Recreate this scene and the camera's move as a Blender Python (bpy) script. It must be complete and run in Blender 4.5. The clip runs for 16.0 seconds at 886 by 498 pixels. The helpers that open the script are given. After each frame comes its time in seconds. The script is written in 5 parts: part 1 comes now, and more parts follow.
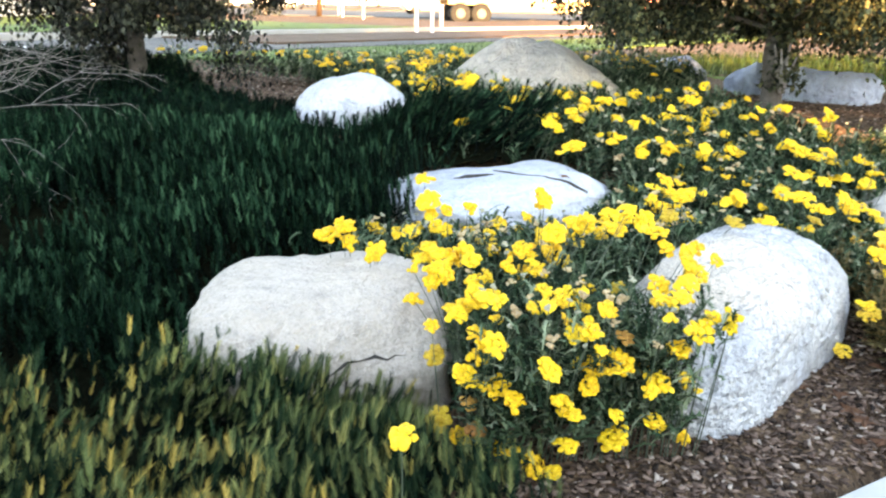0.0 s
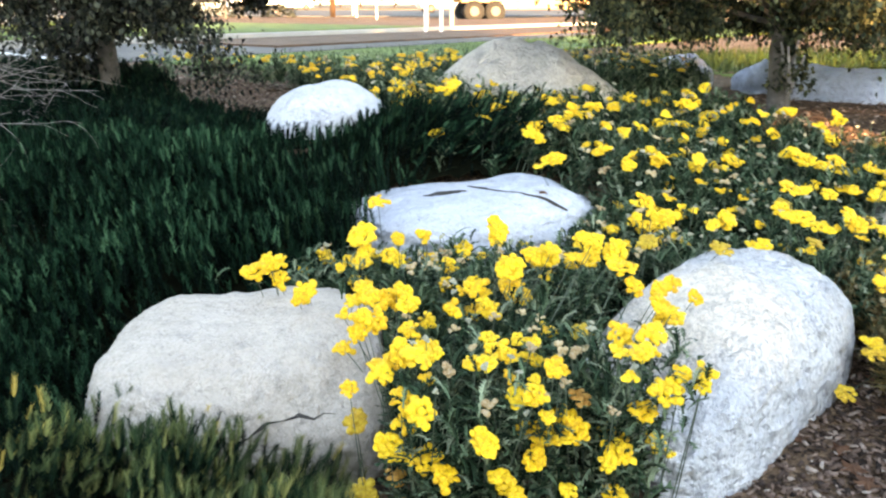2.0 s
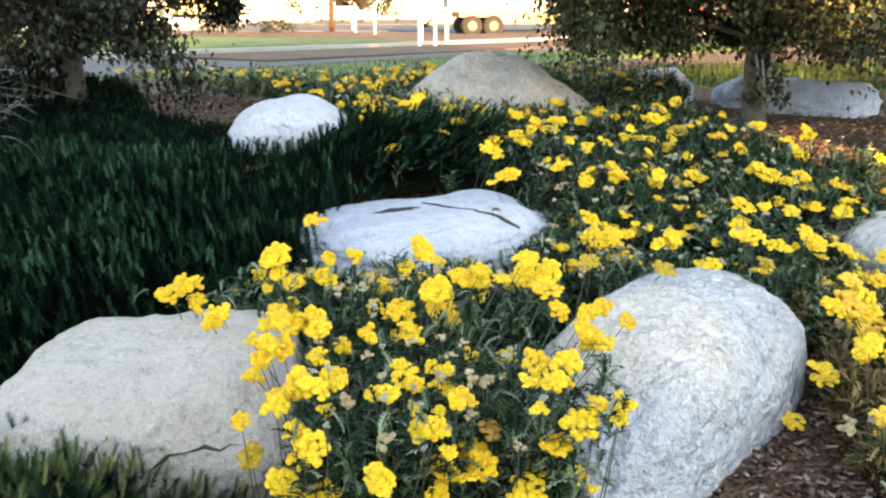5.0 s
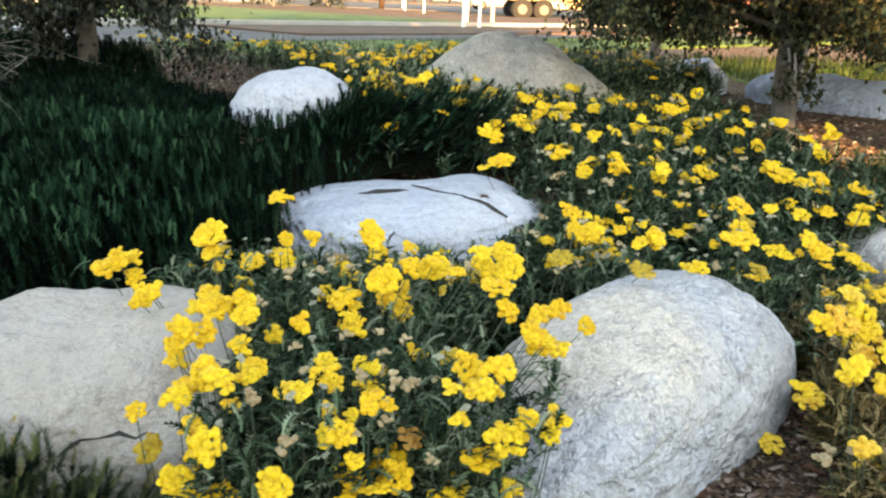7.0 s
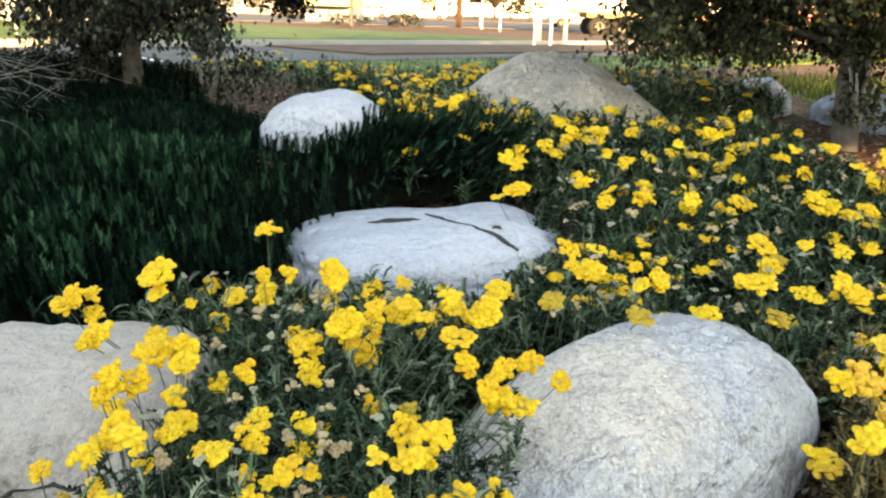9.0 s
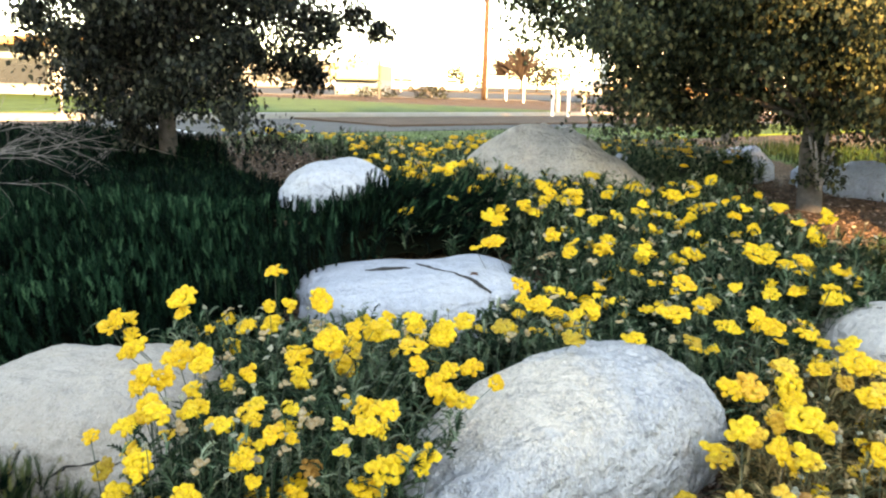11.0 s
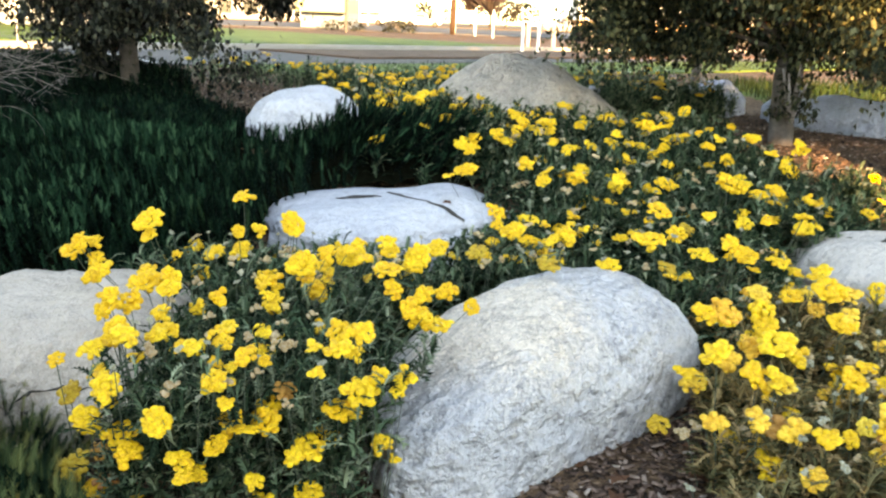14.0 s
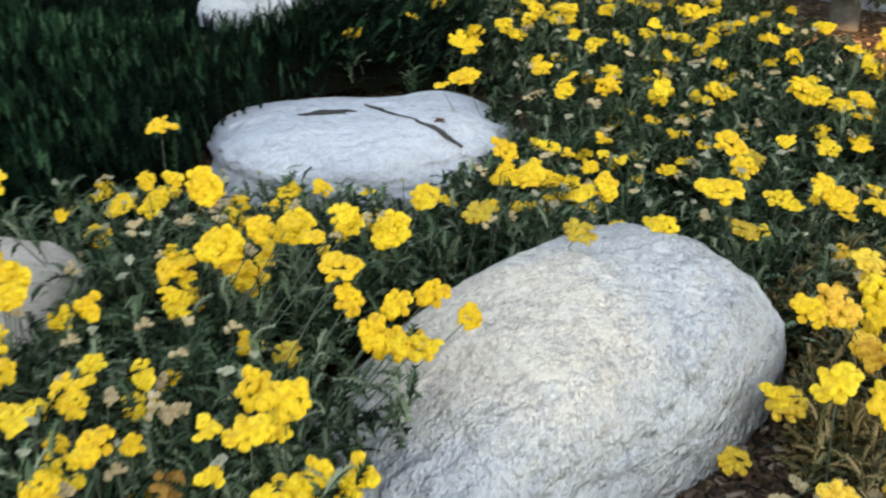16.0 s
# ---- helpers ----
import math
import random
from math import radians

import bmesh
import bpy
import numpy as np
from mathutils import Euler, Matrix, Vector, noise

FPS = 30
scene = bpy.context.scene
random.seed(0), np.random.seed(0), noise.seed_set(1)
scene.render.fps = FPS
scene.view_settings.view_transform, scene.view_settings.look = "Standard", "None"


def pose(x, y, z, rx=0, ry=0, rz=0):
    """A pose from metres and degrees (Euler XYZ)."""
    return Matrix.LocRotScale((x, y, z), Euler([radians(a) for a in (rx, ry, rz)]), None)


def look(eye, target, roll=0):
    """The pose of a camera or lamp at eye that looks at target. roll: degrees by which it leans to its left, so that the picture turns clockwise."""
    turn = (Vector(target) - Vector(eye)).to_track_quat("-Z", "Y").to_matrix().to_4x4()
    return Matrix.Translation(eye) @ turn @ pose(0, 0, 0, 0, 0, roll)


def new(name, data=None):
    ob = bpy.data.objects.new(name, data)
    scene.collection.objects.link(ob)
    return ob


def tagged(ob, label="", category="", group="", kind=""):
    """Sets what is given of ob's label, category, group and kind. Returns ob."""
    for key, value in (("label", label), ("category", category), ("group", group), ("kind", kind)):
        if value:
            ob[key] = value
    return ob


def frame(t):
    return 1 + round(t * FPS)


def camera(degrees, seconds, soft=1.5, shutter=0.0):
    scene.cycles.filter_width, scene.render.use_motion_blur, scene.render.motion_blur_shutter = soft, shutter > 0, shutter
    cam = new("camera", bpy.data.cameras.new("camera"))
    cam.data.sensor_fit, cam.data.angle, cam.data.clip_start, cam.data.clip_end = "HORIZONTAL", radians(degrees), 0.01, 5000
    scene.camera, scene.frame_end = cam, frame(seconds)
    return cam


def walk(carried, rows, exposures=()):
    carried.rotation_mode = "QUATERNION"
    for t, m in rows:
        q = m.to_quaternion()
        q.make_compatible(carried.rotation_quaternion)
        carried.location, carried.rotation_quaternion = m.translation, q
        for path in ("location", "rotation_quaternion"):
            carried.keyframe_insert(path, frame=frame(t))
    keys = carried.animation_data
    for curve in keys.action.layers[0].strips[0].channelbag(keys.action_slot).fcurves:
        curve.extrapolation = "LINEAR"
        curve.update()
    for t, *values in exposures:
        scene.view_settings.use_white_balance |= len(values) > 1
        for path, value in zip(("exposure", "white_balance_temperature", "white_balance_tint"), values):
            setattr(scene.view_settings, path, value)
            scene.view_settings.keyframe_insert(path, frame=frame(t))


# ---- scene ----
cam = camera(53, 16.0, soft=2.2, shutter=0.35)
# seconds, eye, target, roll
PATH = [
    (0, (-1.288, -0.020, 1.278), (-0.863, 2.842, 0.487), 1.09),
    (0.5, (-1.243, -0.010, 1.290), (-0.896, 2.848, 0.446), 1.72),
    (1, (-1.167, 0.104, 1.291), (-0.748, 2.965, 0.494), 1.24),
    (1.5, (-1.097, 0.243, 1.291), (-0.635, 3.090, 0.466), 0.14),
    (2, (-1.008, 0.307, 1.299), (-0.655, 3.177, 0.501), -0.03),
    (2.5, (-0.918, 0.315, 1.309), (-0.696, 3.210, 0.553), 1.38),
    (3, (-0.855, 0.312, 1.299), (-0.687, 3.206, 0.525), 0.81),
    (3.5, (-0.810, 0.314, 1.286), (-0.603, 3.204, 0.511), -0.25),
    (4, (-0.787, 0.319, 1.284), (-0.545, 3.212, 0.526), 0.12),
    (4.5, (-0.775, 0.346, 1.284), (-0.478, 3.235, 0.531), -0.80),
    (4.7, (-0.776, 0.364, 1.289), (-0.438, 3.249, 0.540), -0.32),
    (6.8, (-0.580, 0.552, 1.256), (-0.333, 3.427, 0.435), 2.46),
    (7, (-0.527, 0.550, 1.260), (-0.321, 3.431, 0.449), 2.36),
    (7.5, (-0.418, 0.585, 1.258), (-0.082, 3.469, 0.504), -0.42),
    (8, (-0.356, 0.703, 1.264), (-0.079, 3.606, 0.563), 1.87),
    (8.5, (-0.309, 0.780, 1.253), (-0.175, 3.681, 0.502), 1.49),
    (8.7, (-0.289, 0.772, 1.263), (-0.306, 3.672, 0.493), 2.15),
    (10.8, (-0.072, 0.244, 1.310), (-0.216, 3.188, 0.748), 1.24),
    (11, (-0.054, 0.195, 1.315), (-0.219, 3.141, 0.774), 1.42),
    (11.5, (-0.007, 0.058, 1.319), (-0.130, 3.005, 0.771), 0.26),
    (12, (0.016, -0.014, 1.328), (-0.003, 2.949, 0.857), 0.09),
    (12.5, (0.000, 0.000, 1.322), (-0.054, 2.955, 0.808), -0.20),
    (13, (0.000, 0.016, 1.314), (-0.009, 2.963, 0.754), 0.09),
    (13.5, (-0.007, 0.076, 1.289), (-0.051, 2.993, 0.589), 1.09),
    (14, (-0.077, 0.237, 1.262), (-0.123, 3.144, 0.520), 2.18),
    (14.5, (-0.110, 0.449, 1.251), (-0.096, 3.293, 0.297), 0.61),
    (15, (-0.077, 0.688, 1.228), (-0.172, 3.520, 0.243), 0.73),
    (15.5, (-0.038, 0.874, 1.234), (-0.271, 3.636, 0.088), 1.23),
    (16, (-0.061, 1.096, 1.236), (-0.102, 3.872, 0.100), 1.69),
]
walk(cam, [(t, look(e, g, r)) for t, e, g, r in PATH], [(0.0, 4.08, 9700, 18), (3.5, 3.74, 9500, 18), (7.0, 3.48, 10500, 17), (8.7, 3.39, 11000, 17), (12.0, 3.58, 10000, 16), (14.0, 3.56, 10300, 17), (16.0, 3.3, 11000, 18)])

from mathutils import bvhtree

# ---- world, sun, exposure ----
SUN_EL, SUN_AZ = radians(8), math.atan2(-0.97, 0.27)   # low warm sun from behind the viewer, a little to the right
sun_dir = Vector((math.cos(SUN_AZ) * math.cos(SUN_EL), math.sin(SUN_AZ) * math.cos(SUN_EL), math.sin(SUN_EL)))
world = bpy.data.worlds.new("sky")
scene.world = world
world.use_nodes = True
wn = world.node_tree.nodes
sky = wn.new("ShaderNodeTexSky")
sky.sky_type, sky.sun_disc = "NISHITA", False
sky.sun_elevation, sky.sun_rotation = SUN_EL, math.pi / 2 - SUN_AZ
sky.air_density, sky.dust_density, sky.ozone_density = 0.7, 0.15, 1.0
wn["Background"].inputs[1].default_value = 0.15
world.node_tree.links.new(sky.outputs[0], wn["Background"].inputs[0])
sun = new("sun", bpy.data.lights.new("sun", "SUN"))
sun.data.energy, sun.data.angle, sun.data.color = 3.7, radians(0.9), (1.0, 0.7, 0.4)
sun.matrix_world = look(sun_dir * 50, (0, 0, 0))


# ---- materials ----
def mat(name, rough=0.8, metal=0.0):
    m = bpy.data.materials.new(name)
    m.use_nodes = True
    b = m.node_tree.nodes["Principled BSDF"]
    b.inputs["Roughness"].default_value, b.inputs["Metallic"].default_value = rough, metal
    if rough > 0.8:
        b.inputs["Specular IOR Level"].default_value = 0.12
    return m, m.node_tree.nodes, m.node_tree.links, b


def ramp(nodes, links, fac, stops, mode="LINEAR"):
    r = nodes.new("ShaderNodeValToRGB")
    r.color_ramp.interpolation = mode
    while len(r.color_ramp.elements) < len(stops):
        r.color_ramp.elements.new(0.5)
    for e, (p, c) in zip(r.color_ramp.elements, stops):
        e.position, e.color = p, (*c, 1)
    links.new(fac, r.inputs[0])
    return r.outputs[0]


def tex(nodes, links, scale, detail=4.0, rough=0.6, coord="Object", kind="ShaderNodeTexNoise", stretch=None):
    c = nodes.new("ShaderNodeTexCoord")
    out = c.outputs[coord]
    if stretch:
        mp = nodes.new("ShaderNodeMapping")
        mp.inputs["Scale"].default_value = stretch
        links.new(out, mp.inputs[0])
        out = mp.outputs[0]
    n = nodes.new(kind)
    n.inputs["Scale"].default_value = scale
    if kind == "ShaderNodeTexNoise":
        n.inputs["Detail"].default_value, n.inputs["Roughness"].default_value = detail, rough
    links.new(out, n.inputs["Vector"])
    return n.outputs[0]


def mix(nodes, links, fac, a, b, blend="MIX"):
    n = nodes.new("ShaderNodeMix")
    n.data_type, n.blend_type = "RGBA", blend
    for sock, v in ((n.inputs[0], fac), (n.inputs[6], a), (n.inputs[7], b)):
        if isinstance(v, (int, float)):
            sock.default_value = v
        elif isinstance(v, tuple):
            sock.default_value = (*v, 1)
        else:
            links.new(v, sock)
    return n.outputs[2]


def bump(nodes, links, b, height, strength, dist):
    n = nodes.new("ShaderNodeBump")
    n.inputs["Strength"].default_value, n.inputs["Distance"].default_value = strength, dist
    links.new(height, n.inputs["Height"])
    links.new(n.outputs[0], b.inputs["Normal"])


def granite(name, light, dark, warm, speck=0.5, veined=0.5, warm_spot=None, relief=0.05):
    m, n, l, b = mat(name, 0.85)
    broad = tex(n, l, 3.0, 6, 0.65)
    base = ramp(n, l, broad, [(0.3, dark), (0.55, light), (0.8, tuple(min(1, c * 1.1) for c in light))])
    tan = ramp(n, l, tex(n, l, 1.7, 5, 0.7), [(0.5, (0, 0, 0)), (0.75, (0.55, 0.55, 0.55))])
    base = mix(n, l, tan, base, warm)
    if warm_spot:                                   # a paler, warmer patch of its own outline
        c = n.new("ShaderNodeTexCoord")
        mp = n.new("ShaderNodeMapping")
        mp.inputs["Location"].default_value = tuple(-k / warm_spot[3] for k in warm_spot[:3])
        mp.inputs["Scale"].default_value = (1 / warm_spot[3],) * 3
        l.new(c.outputs["Object"], mp.inputs[0])
        ball = n.new("ShaderNodeTexGradient")
        ball.gradient_type = "SPHERICAL"
        l.new(mp.outputs[0], ball.inputs[0])
        edge = mix(n, l, 1.0, ball.outputs[1], tex(n, l, 14, 7, 0.75), "MULTIPLY")
        base = mix(n, l, ramp(n, l, edge, [(0.07, (0, 0, 0)), (0.26, (0.8, 0.8, 0.8))]), base, (0.97, 0.82, 0.66))
    cloud = ramp(n, l, tex(n, l, 21, 6, 0.75), [(0.38, (0.7, 0.71, 0.74)), (0.5, (1, 1, 1))])
    base = mix(n, l, 0.4, base, cloud, "MULTIPLY")
    # dark mica flecks gathered in drifts, thin veins, and a rough pitted skin
    drift = ramp(n, l, tex(n, l, 5.5, 5, 0.65), [(0.42, (0.12, 0.12, 0.12)), (0.64, (0.9, 0.9, 0.9))])
    fleck = ramp(n, l, tex(n, l, 95, 5, 0.85), [(0.38, (0.2, 0.2, 0.22)), (0.52, (1, 1, 1))])
    base = mix(n, l, mix(n, l, 1.0, drift, (speck, speck, speck), "MULTIPLY"), base, mix(n, l, 1.0, base, fleck, "MULTIPLY"))
    vein = ramp(n, l, tex(n, l, 4.5, 9, 0.8, stretch=(1.6, 1.6, 0.8)), [(0.485, (1, 1, 1)), (0.5, (0.42, 0.4, 0.38)), (0.515, (1, 1, 1))])
    base = mix(n, l, veined, base, vein, "MULTIPLY")
    pit = ramp(n, l, tex(n, l, 22, 7, 0.8), [(0.34, (0.4, 0.4, 0.42)), (0.44, (1, 1, 1))])
    base = mix(n, l, speck, base, pit, "MULTIPLY")
    l.new(base, b.inputs["Base Color"])
    lumps = n.new("ShaderNodeMath")
    lumps.operation = "MULTIPLY_ADD"
    lumps.inputs[1].default_value = 2.6
    l.new(tex(n, l, 9, 5, 0.6), lumps.inputs[0])
    l.new(tex(n, l, 30, 4, 0.6), lumps.inputs[2])
    bump(n, l, b, lumps.outputs[0], 1.0, relief)
    return m


def leafy(name, stops, rough=0.6, through_light=0.25, noise_scale=2.0, gloss=0.15):
    m, n, l, b = mat(name, rough)
    b.inputs["Specular IOR Level"].default_value = gloss
    g = n.new("ShaderNodeNewGeometry")
    a = ramp(n, l, g.outputs["Random Per Island"], stops)
    patch = ramp(n, l, tex(n, l, noise_scale, 3, 0.6), [(0.32, (0.38, 0.4, 0.42)), (0.62, (1.0, 1.0, 1.0))])
    col = mix(n, l, 1.0, a, patch, "MULTIPLY")
    l.new(col, b.inputs["Base Color"])
    t = n.new("ShaderNodeBsdfTranslucent")
    l.new(col, t.inputs[0])
    mx = n.new("ShaderNodeMixShader")
    mx.inputs[0].default_value = through_light
    l.new(b.outputs[0], mx.inputs[1])
    l.new(t.outputs[0], mx.inputs[2])
    l.new(mx.outputs[0], n["Material Output"].inputs[0])
    return m


def painted(name, colour, rough=0.6, vary=0.12, scale=8.0, metal=0.0, grain=0.0, grain_scale=150):
    m, n, l, b = mat(name, rough, metal)
    lo = tuple(c * (1 - vary) for c in colour)
    hi = tuple(min(1, c * (1 + vary)) for c in colour)
    l.new(ramp(n, l, tex(n, l, scale, 6, 0.7), [(0.3, lo), (0.7, hi)]), b.inputs["Base Color"])
    if grain:
        bump(n, l, b, tex(n, l, grain_scale, 4, 0.7), grain, 0.006)
    return m


M = {}
M["granite"] = granite("pale_granite", (0.71, 0.7, 0.7), (0.57, 0.57, 0.58), (0.93, 0.87, 0.79), 0.65, 0.85, (-0.2, 0.0, 0.28, 0.44))
M["granite_smooth"] = granite("smooth_granite", (0.6, 0.62, 0.66), (0.5, 0.52, 0.56), (0.6, 0.57, 0.53), 0.25, 0.5, None, 0.022)
M["granite_warm"] = granite("warm_granite", (0.55, 0.48, 0.41), (0.46, 0.395, 0.33), (0.52, 0.43, 0.34), 0.45, 0.4, None, 0.02)
M["granite_cream"] = granite("cream_granite", (0.68, 0.63, 0.57), (0.56, 0.51, 0.46), (0.64, 0.55, 0.46), 0.4, 0.4, None, 0.02)
M["granite_tan"] = granite("tan_granite", (0.62, 0.56, 0.48), (0.4, 0.37, 0.33), (0.58, 0.46, 0.32), 0.6)
# The bluish cast of shaded stone is put into this base colour.
M["granite_shade_blue"] = granite("blue_granite", (0.6, 0.67, 0.8), (0.43, 0.49, 0.6), (0.49, 0.54, 0.65), 0.35)
M["dark_stain"] = painted("dark_stain", (0.06, 0.054, 0.048), 0.9, 0.4, 30)
# Near-black green: shade inside the groundcover is put into this colour.
M["juniper_shade"] = leafy("groundcover_green", [(0.0, (0.001, 0.004, 0.003)), (0.5, (0.003, 0.014, 0.009)), (0.9, (0.009, 0.033, 0.018)), (1.0, (0.03, 0.07, 0.032))], 0.6, 0.1, 1.6, 0.04)
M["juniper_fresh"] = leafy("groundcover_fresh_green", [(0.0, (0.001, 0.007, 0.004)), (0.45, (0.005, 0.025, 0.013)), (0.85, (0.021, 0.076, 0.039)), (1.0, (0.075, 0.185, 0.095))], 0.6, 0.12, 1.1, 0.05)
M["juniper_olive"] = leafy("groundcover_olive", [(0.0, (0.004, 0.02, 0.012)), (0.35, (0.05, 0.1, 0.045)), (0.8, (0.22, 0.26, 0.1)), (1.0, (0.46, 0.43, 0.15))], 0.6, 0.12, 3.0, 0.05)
M["juniper_tip"] = leafy("groundcover_tips", [(0.0, (0.05, 0.08, 0.03)), (0.3, (0.34, 0.27, 0.07)), (1.0, (0.85, 0.6, 0.16))], 0.55, 0.2, 2.5)
M["yarrow_leaf"] = leafy("yarrow_leaf", [(0.0, (0.012, 0.026, 0.013)), (0.4, (0.044, 0.09, 0.047)), (0.75, (0.155, 0.235, 0.13)), (1.0, (0.4, 0.45, 0.29))], 0.7, 0.2, 3.0, 0.05)
M["yarrow_stem"] = painted("yarrow_stem", (0.06, 0.08, 0.05), 0.8, 0.3, 20)
M["bark"] = painted("oak_bark", (0.1, 0.088, 0.077), 0.95, 0.45, 14, 0, 0.8, 40)
M["twig"] = painted("grey_twig", (0.24, 0.22, 0.205), 0.9, 0.3, 20)
M["oak_leaf"] = leafy("oak_leaf", [(0.0, (0.006, 0.008, 0.007)), (0.5, (0.022, 0.028, 0.02)), (0.9, (0.07, 0.076, 0.05)), (1.0, (0.15, 0.14, 0.09))], 0.5, 0.15, 1.2, 0.15)
M["oak_leaf_light"] = leafy("oak_leaf_light", [(0.0, (0.008, 0.014, 0.009)), (0.4, (0.035, 0.047, 0.027)), (0.8, (0.1, 0.11, 0.054)), (1.0, (0.2, 0.18, 0.085))], 0.55, 0.12, 4.0, 0.08)


def petals(name, a, b_):
    m, n, l, b = mat(name, 0.7)
    o = n.new("ShaderNodeObjectInfo")
    base = ramp(n, l, o.outputs["Random"], [(0.0, a), (1.0, b_)])
    cells = n.new("ShaderNodeTexVoronoi")
    cells.inputs["Scale"].default_value = 150
    c = n.new("ShaderNodeTexCoord")
    l.new(c.outputs["Object"], cells.inputs["Vector"])
    fl = ramp(n, l, cells.outputs["Distance"], [(0.2, (1, 1, 1)), (0.55, (0.92, 0.85, 0.62)), (0.85, (0.7, 0.58, 0.38))])
    each = ramp(n, l, tex(n, l, 60, 2, 0.6), [(0.32, (0.78, 0.66, 0.45)), (0.62, (1, 1, 1))])
    base = mix(n, l, 0.9, base, fl, "MULTIPLY")
    l.new(mix(n, l, 0.8, base, each, "MULTIPLY"), b.inputs["Base Color"])
    high = n.new("ShaderNodeMath")
    high.operation = "SUBTRACT"
    high.inputs[0].default_value = 1.0
    l.new(cells.outputs["Distance"], high.inputs[1])
    bump(n, l, b, high.outputs[0], 0.6, 0.005)
    return m


M["yellow"] = petals("yellow_florets", (0.92, 0.55, 0.014), (0.97, 0.665, 0.03))
M["ochre"] = petals("ochre_florets", (0.5, 0.33, 0.02), (0.66, 0.47, 0.04))
M["dry"] = petals("dry_florets", (0.38, 0.28, 0.18), (0.62, 0.5, 0.34))
M["bud"] = petals("silver_buds", (0.24, 0.26, 0.22), (0.42, 0.43, 0.37))
M["rust"] = petals("rust_florets", (0.42, 0.17, 0.04), (0.6, 0.32, 0.07))
M["amber"] = petals("amber_florets", (0.92, 0.5, 0.045), (0.97, 0.7, 0.08))
M["yarrow_dry"] = leafy("dry_yarrow_leaf", [(0.0, (0.07, 0.08, 0.036)), (0.4, (0.23, 0.2, 0.085)), (0.8, (0.46, 0.31, 0.13)), (1.0, (0.65, 0.42, 0.19))], 0.7, 0.15, 3.0)


def mulch_material():
    m, n, l, b = mat("bark_mulch", 0.95)
    cells = n.new("ShaderNodeTexVoronoi")
    cells.inputs["Scale"].default_value = 60
    c = n.new("ShaderNodeTexCoord")
    l.new(c.outputs["Object"], cells.inputs["Vector"])
    col = ramp(n, l, cells.outputs["Color"], [(0.1, (0.04, 0.028, 0.021)), (0.5, (0.135, 0.082, 0.052)), (0.9, (0.27, 0.17, 0.105))])
    broad = ramp(n, l, tex(n, l, 1.3, 5, 0.6), [(0.3, (0.6, 0.58, 0.56)), (0.7, (1, 1, 1))])
    l.new(mix(n, l, 1.0, col, broad, "MULTIPLY"), b.inputs["Base Color"])
    bump(n, l, b, cells.outputs["Distance"], 0.9, 0.02)
    return m


M["mulch"] = mulch_material()


def chip_material():
    m, n, l, b = mat("wood_chip", 0.9)
    g = n.new("ShaderNodeNewGeometry")
    col = ramp(n, l, g.outputs["Random Per Island"], [(0.0, (0.025, 0.018, 0.015)), (0.5, (0.14, 0.088, 0.066)), (0.88, (0.26, 0.175, 0.135)), (1.0, (0.44, 0.36, 0.3))])
    l.new(col, b.inputs["Base Color"])
    return m


M["chip"] = chip_material()
M["asphalt"] = painted("asphalt", (0.085, 0.08, 0.076), 0.9, 0.25, 1.5, 0, 0.4)
M["concrete"] = painted("concrete", (0.28, 0.27, 0.25), 0.85, 0.12, 3, 0, 0.3)
M["white"] = painted("white_paint", (0.6, 0.6, 0.59), 0.6, 0.05, 3)
M["soil"] = painted("dark_soil", (0.1, 0.06, 0.04), 0.95, 0.4, 2, 0, 0.6)
M["lawn"] = painted("lawn", (0.075, 0.12, 0.02), 0.85, 0.45, 1.2, 0, 0.6)
M["grass_blade"] = leafy("grass_blade", [(0.0, (0.012, 0.032, 0.008)), (0.6, (0.03, 0.06, 0.014)), (1.0, (0.075, 0.09, 0.025))], 0.6, 0.25, 1.0)
M["pole_wood"] = painted("pole_wood", (0.06, 0.038, 0.026), 0.9, 0.3, 6)
# Darkened so sunlit far walls come out as dim as shaded ones.
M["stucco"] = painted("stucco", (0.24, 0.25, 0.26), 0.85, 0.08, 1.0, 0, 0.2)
# Kept bright so the added wall behind the path returns light to the bed.
M["wall_white"] = painted("white_stucco", (0.74, 0.73, 0.7), 0.85, 0.06, 1.0, 0, 0.2)
M["paving"] = painted("pale_paving", (0.46, 0.45, 0.42), 0.85, 0.12, 3, 0, 0.3)
# Shade on the shed and canopy building is put into this paint.
M["shade_paint"] = painted("blue_grey_paint", (0.16, 0.2, 0.24), 0.8, 0.12, 1.0)
M["metal"] = painted("grey_metal", (0.22, 0.22, 0.23), 0.5, 0.15, 10, 0.7)
M["dark_steel"] = painted("dark_steel", (0.05, 0.045, 0.04), 0.6, 0.2, 10)
M["rubber"] = painted("rubber", (0.02, 0.02, 0.02), 0.85, 0.3, 10)
M["glass_dark"] = painted("dark_glass", (0.03, 0.035, 0.04), 0.08, 0.1, 2)
M["red_paint"] = painted("red_paint", (0.5, 0.05, 0.03), 0.35, 0.1, 3)
M["blue_paint"] = painted("dark_blue_paint", (0.06, 0.08, 0.13), 0.3, 0.1, 3)
M["silver_paint"] = painted("silver_paint", (0.5, 0.52, 0.54), 0.3, 0.1, 3)
M["orange_steel"] = painted("orange_steel", (0.35, 0.2, 0.09), 0.6, 0.3, 3)
M["yellow_paint"] = painted("yellow_paint", (0.3, 0.32, 0.17), 0.7, 0.1, 3)
M["far_twig"] = painted("far_twigs", (0.045, 0.034, 0.03), 0.9, 0.3, 2)
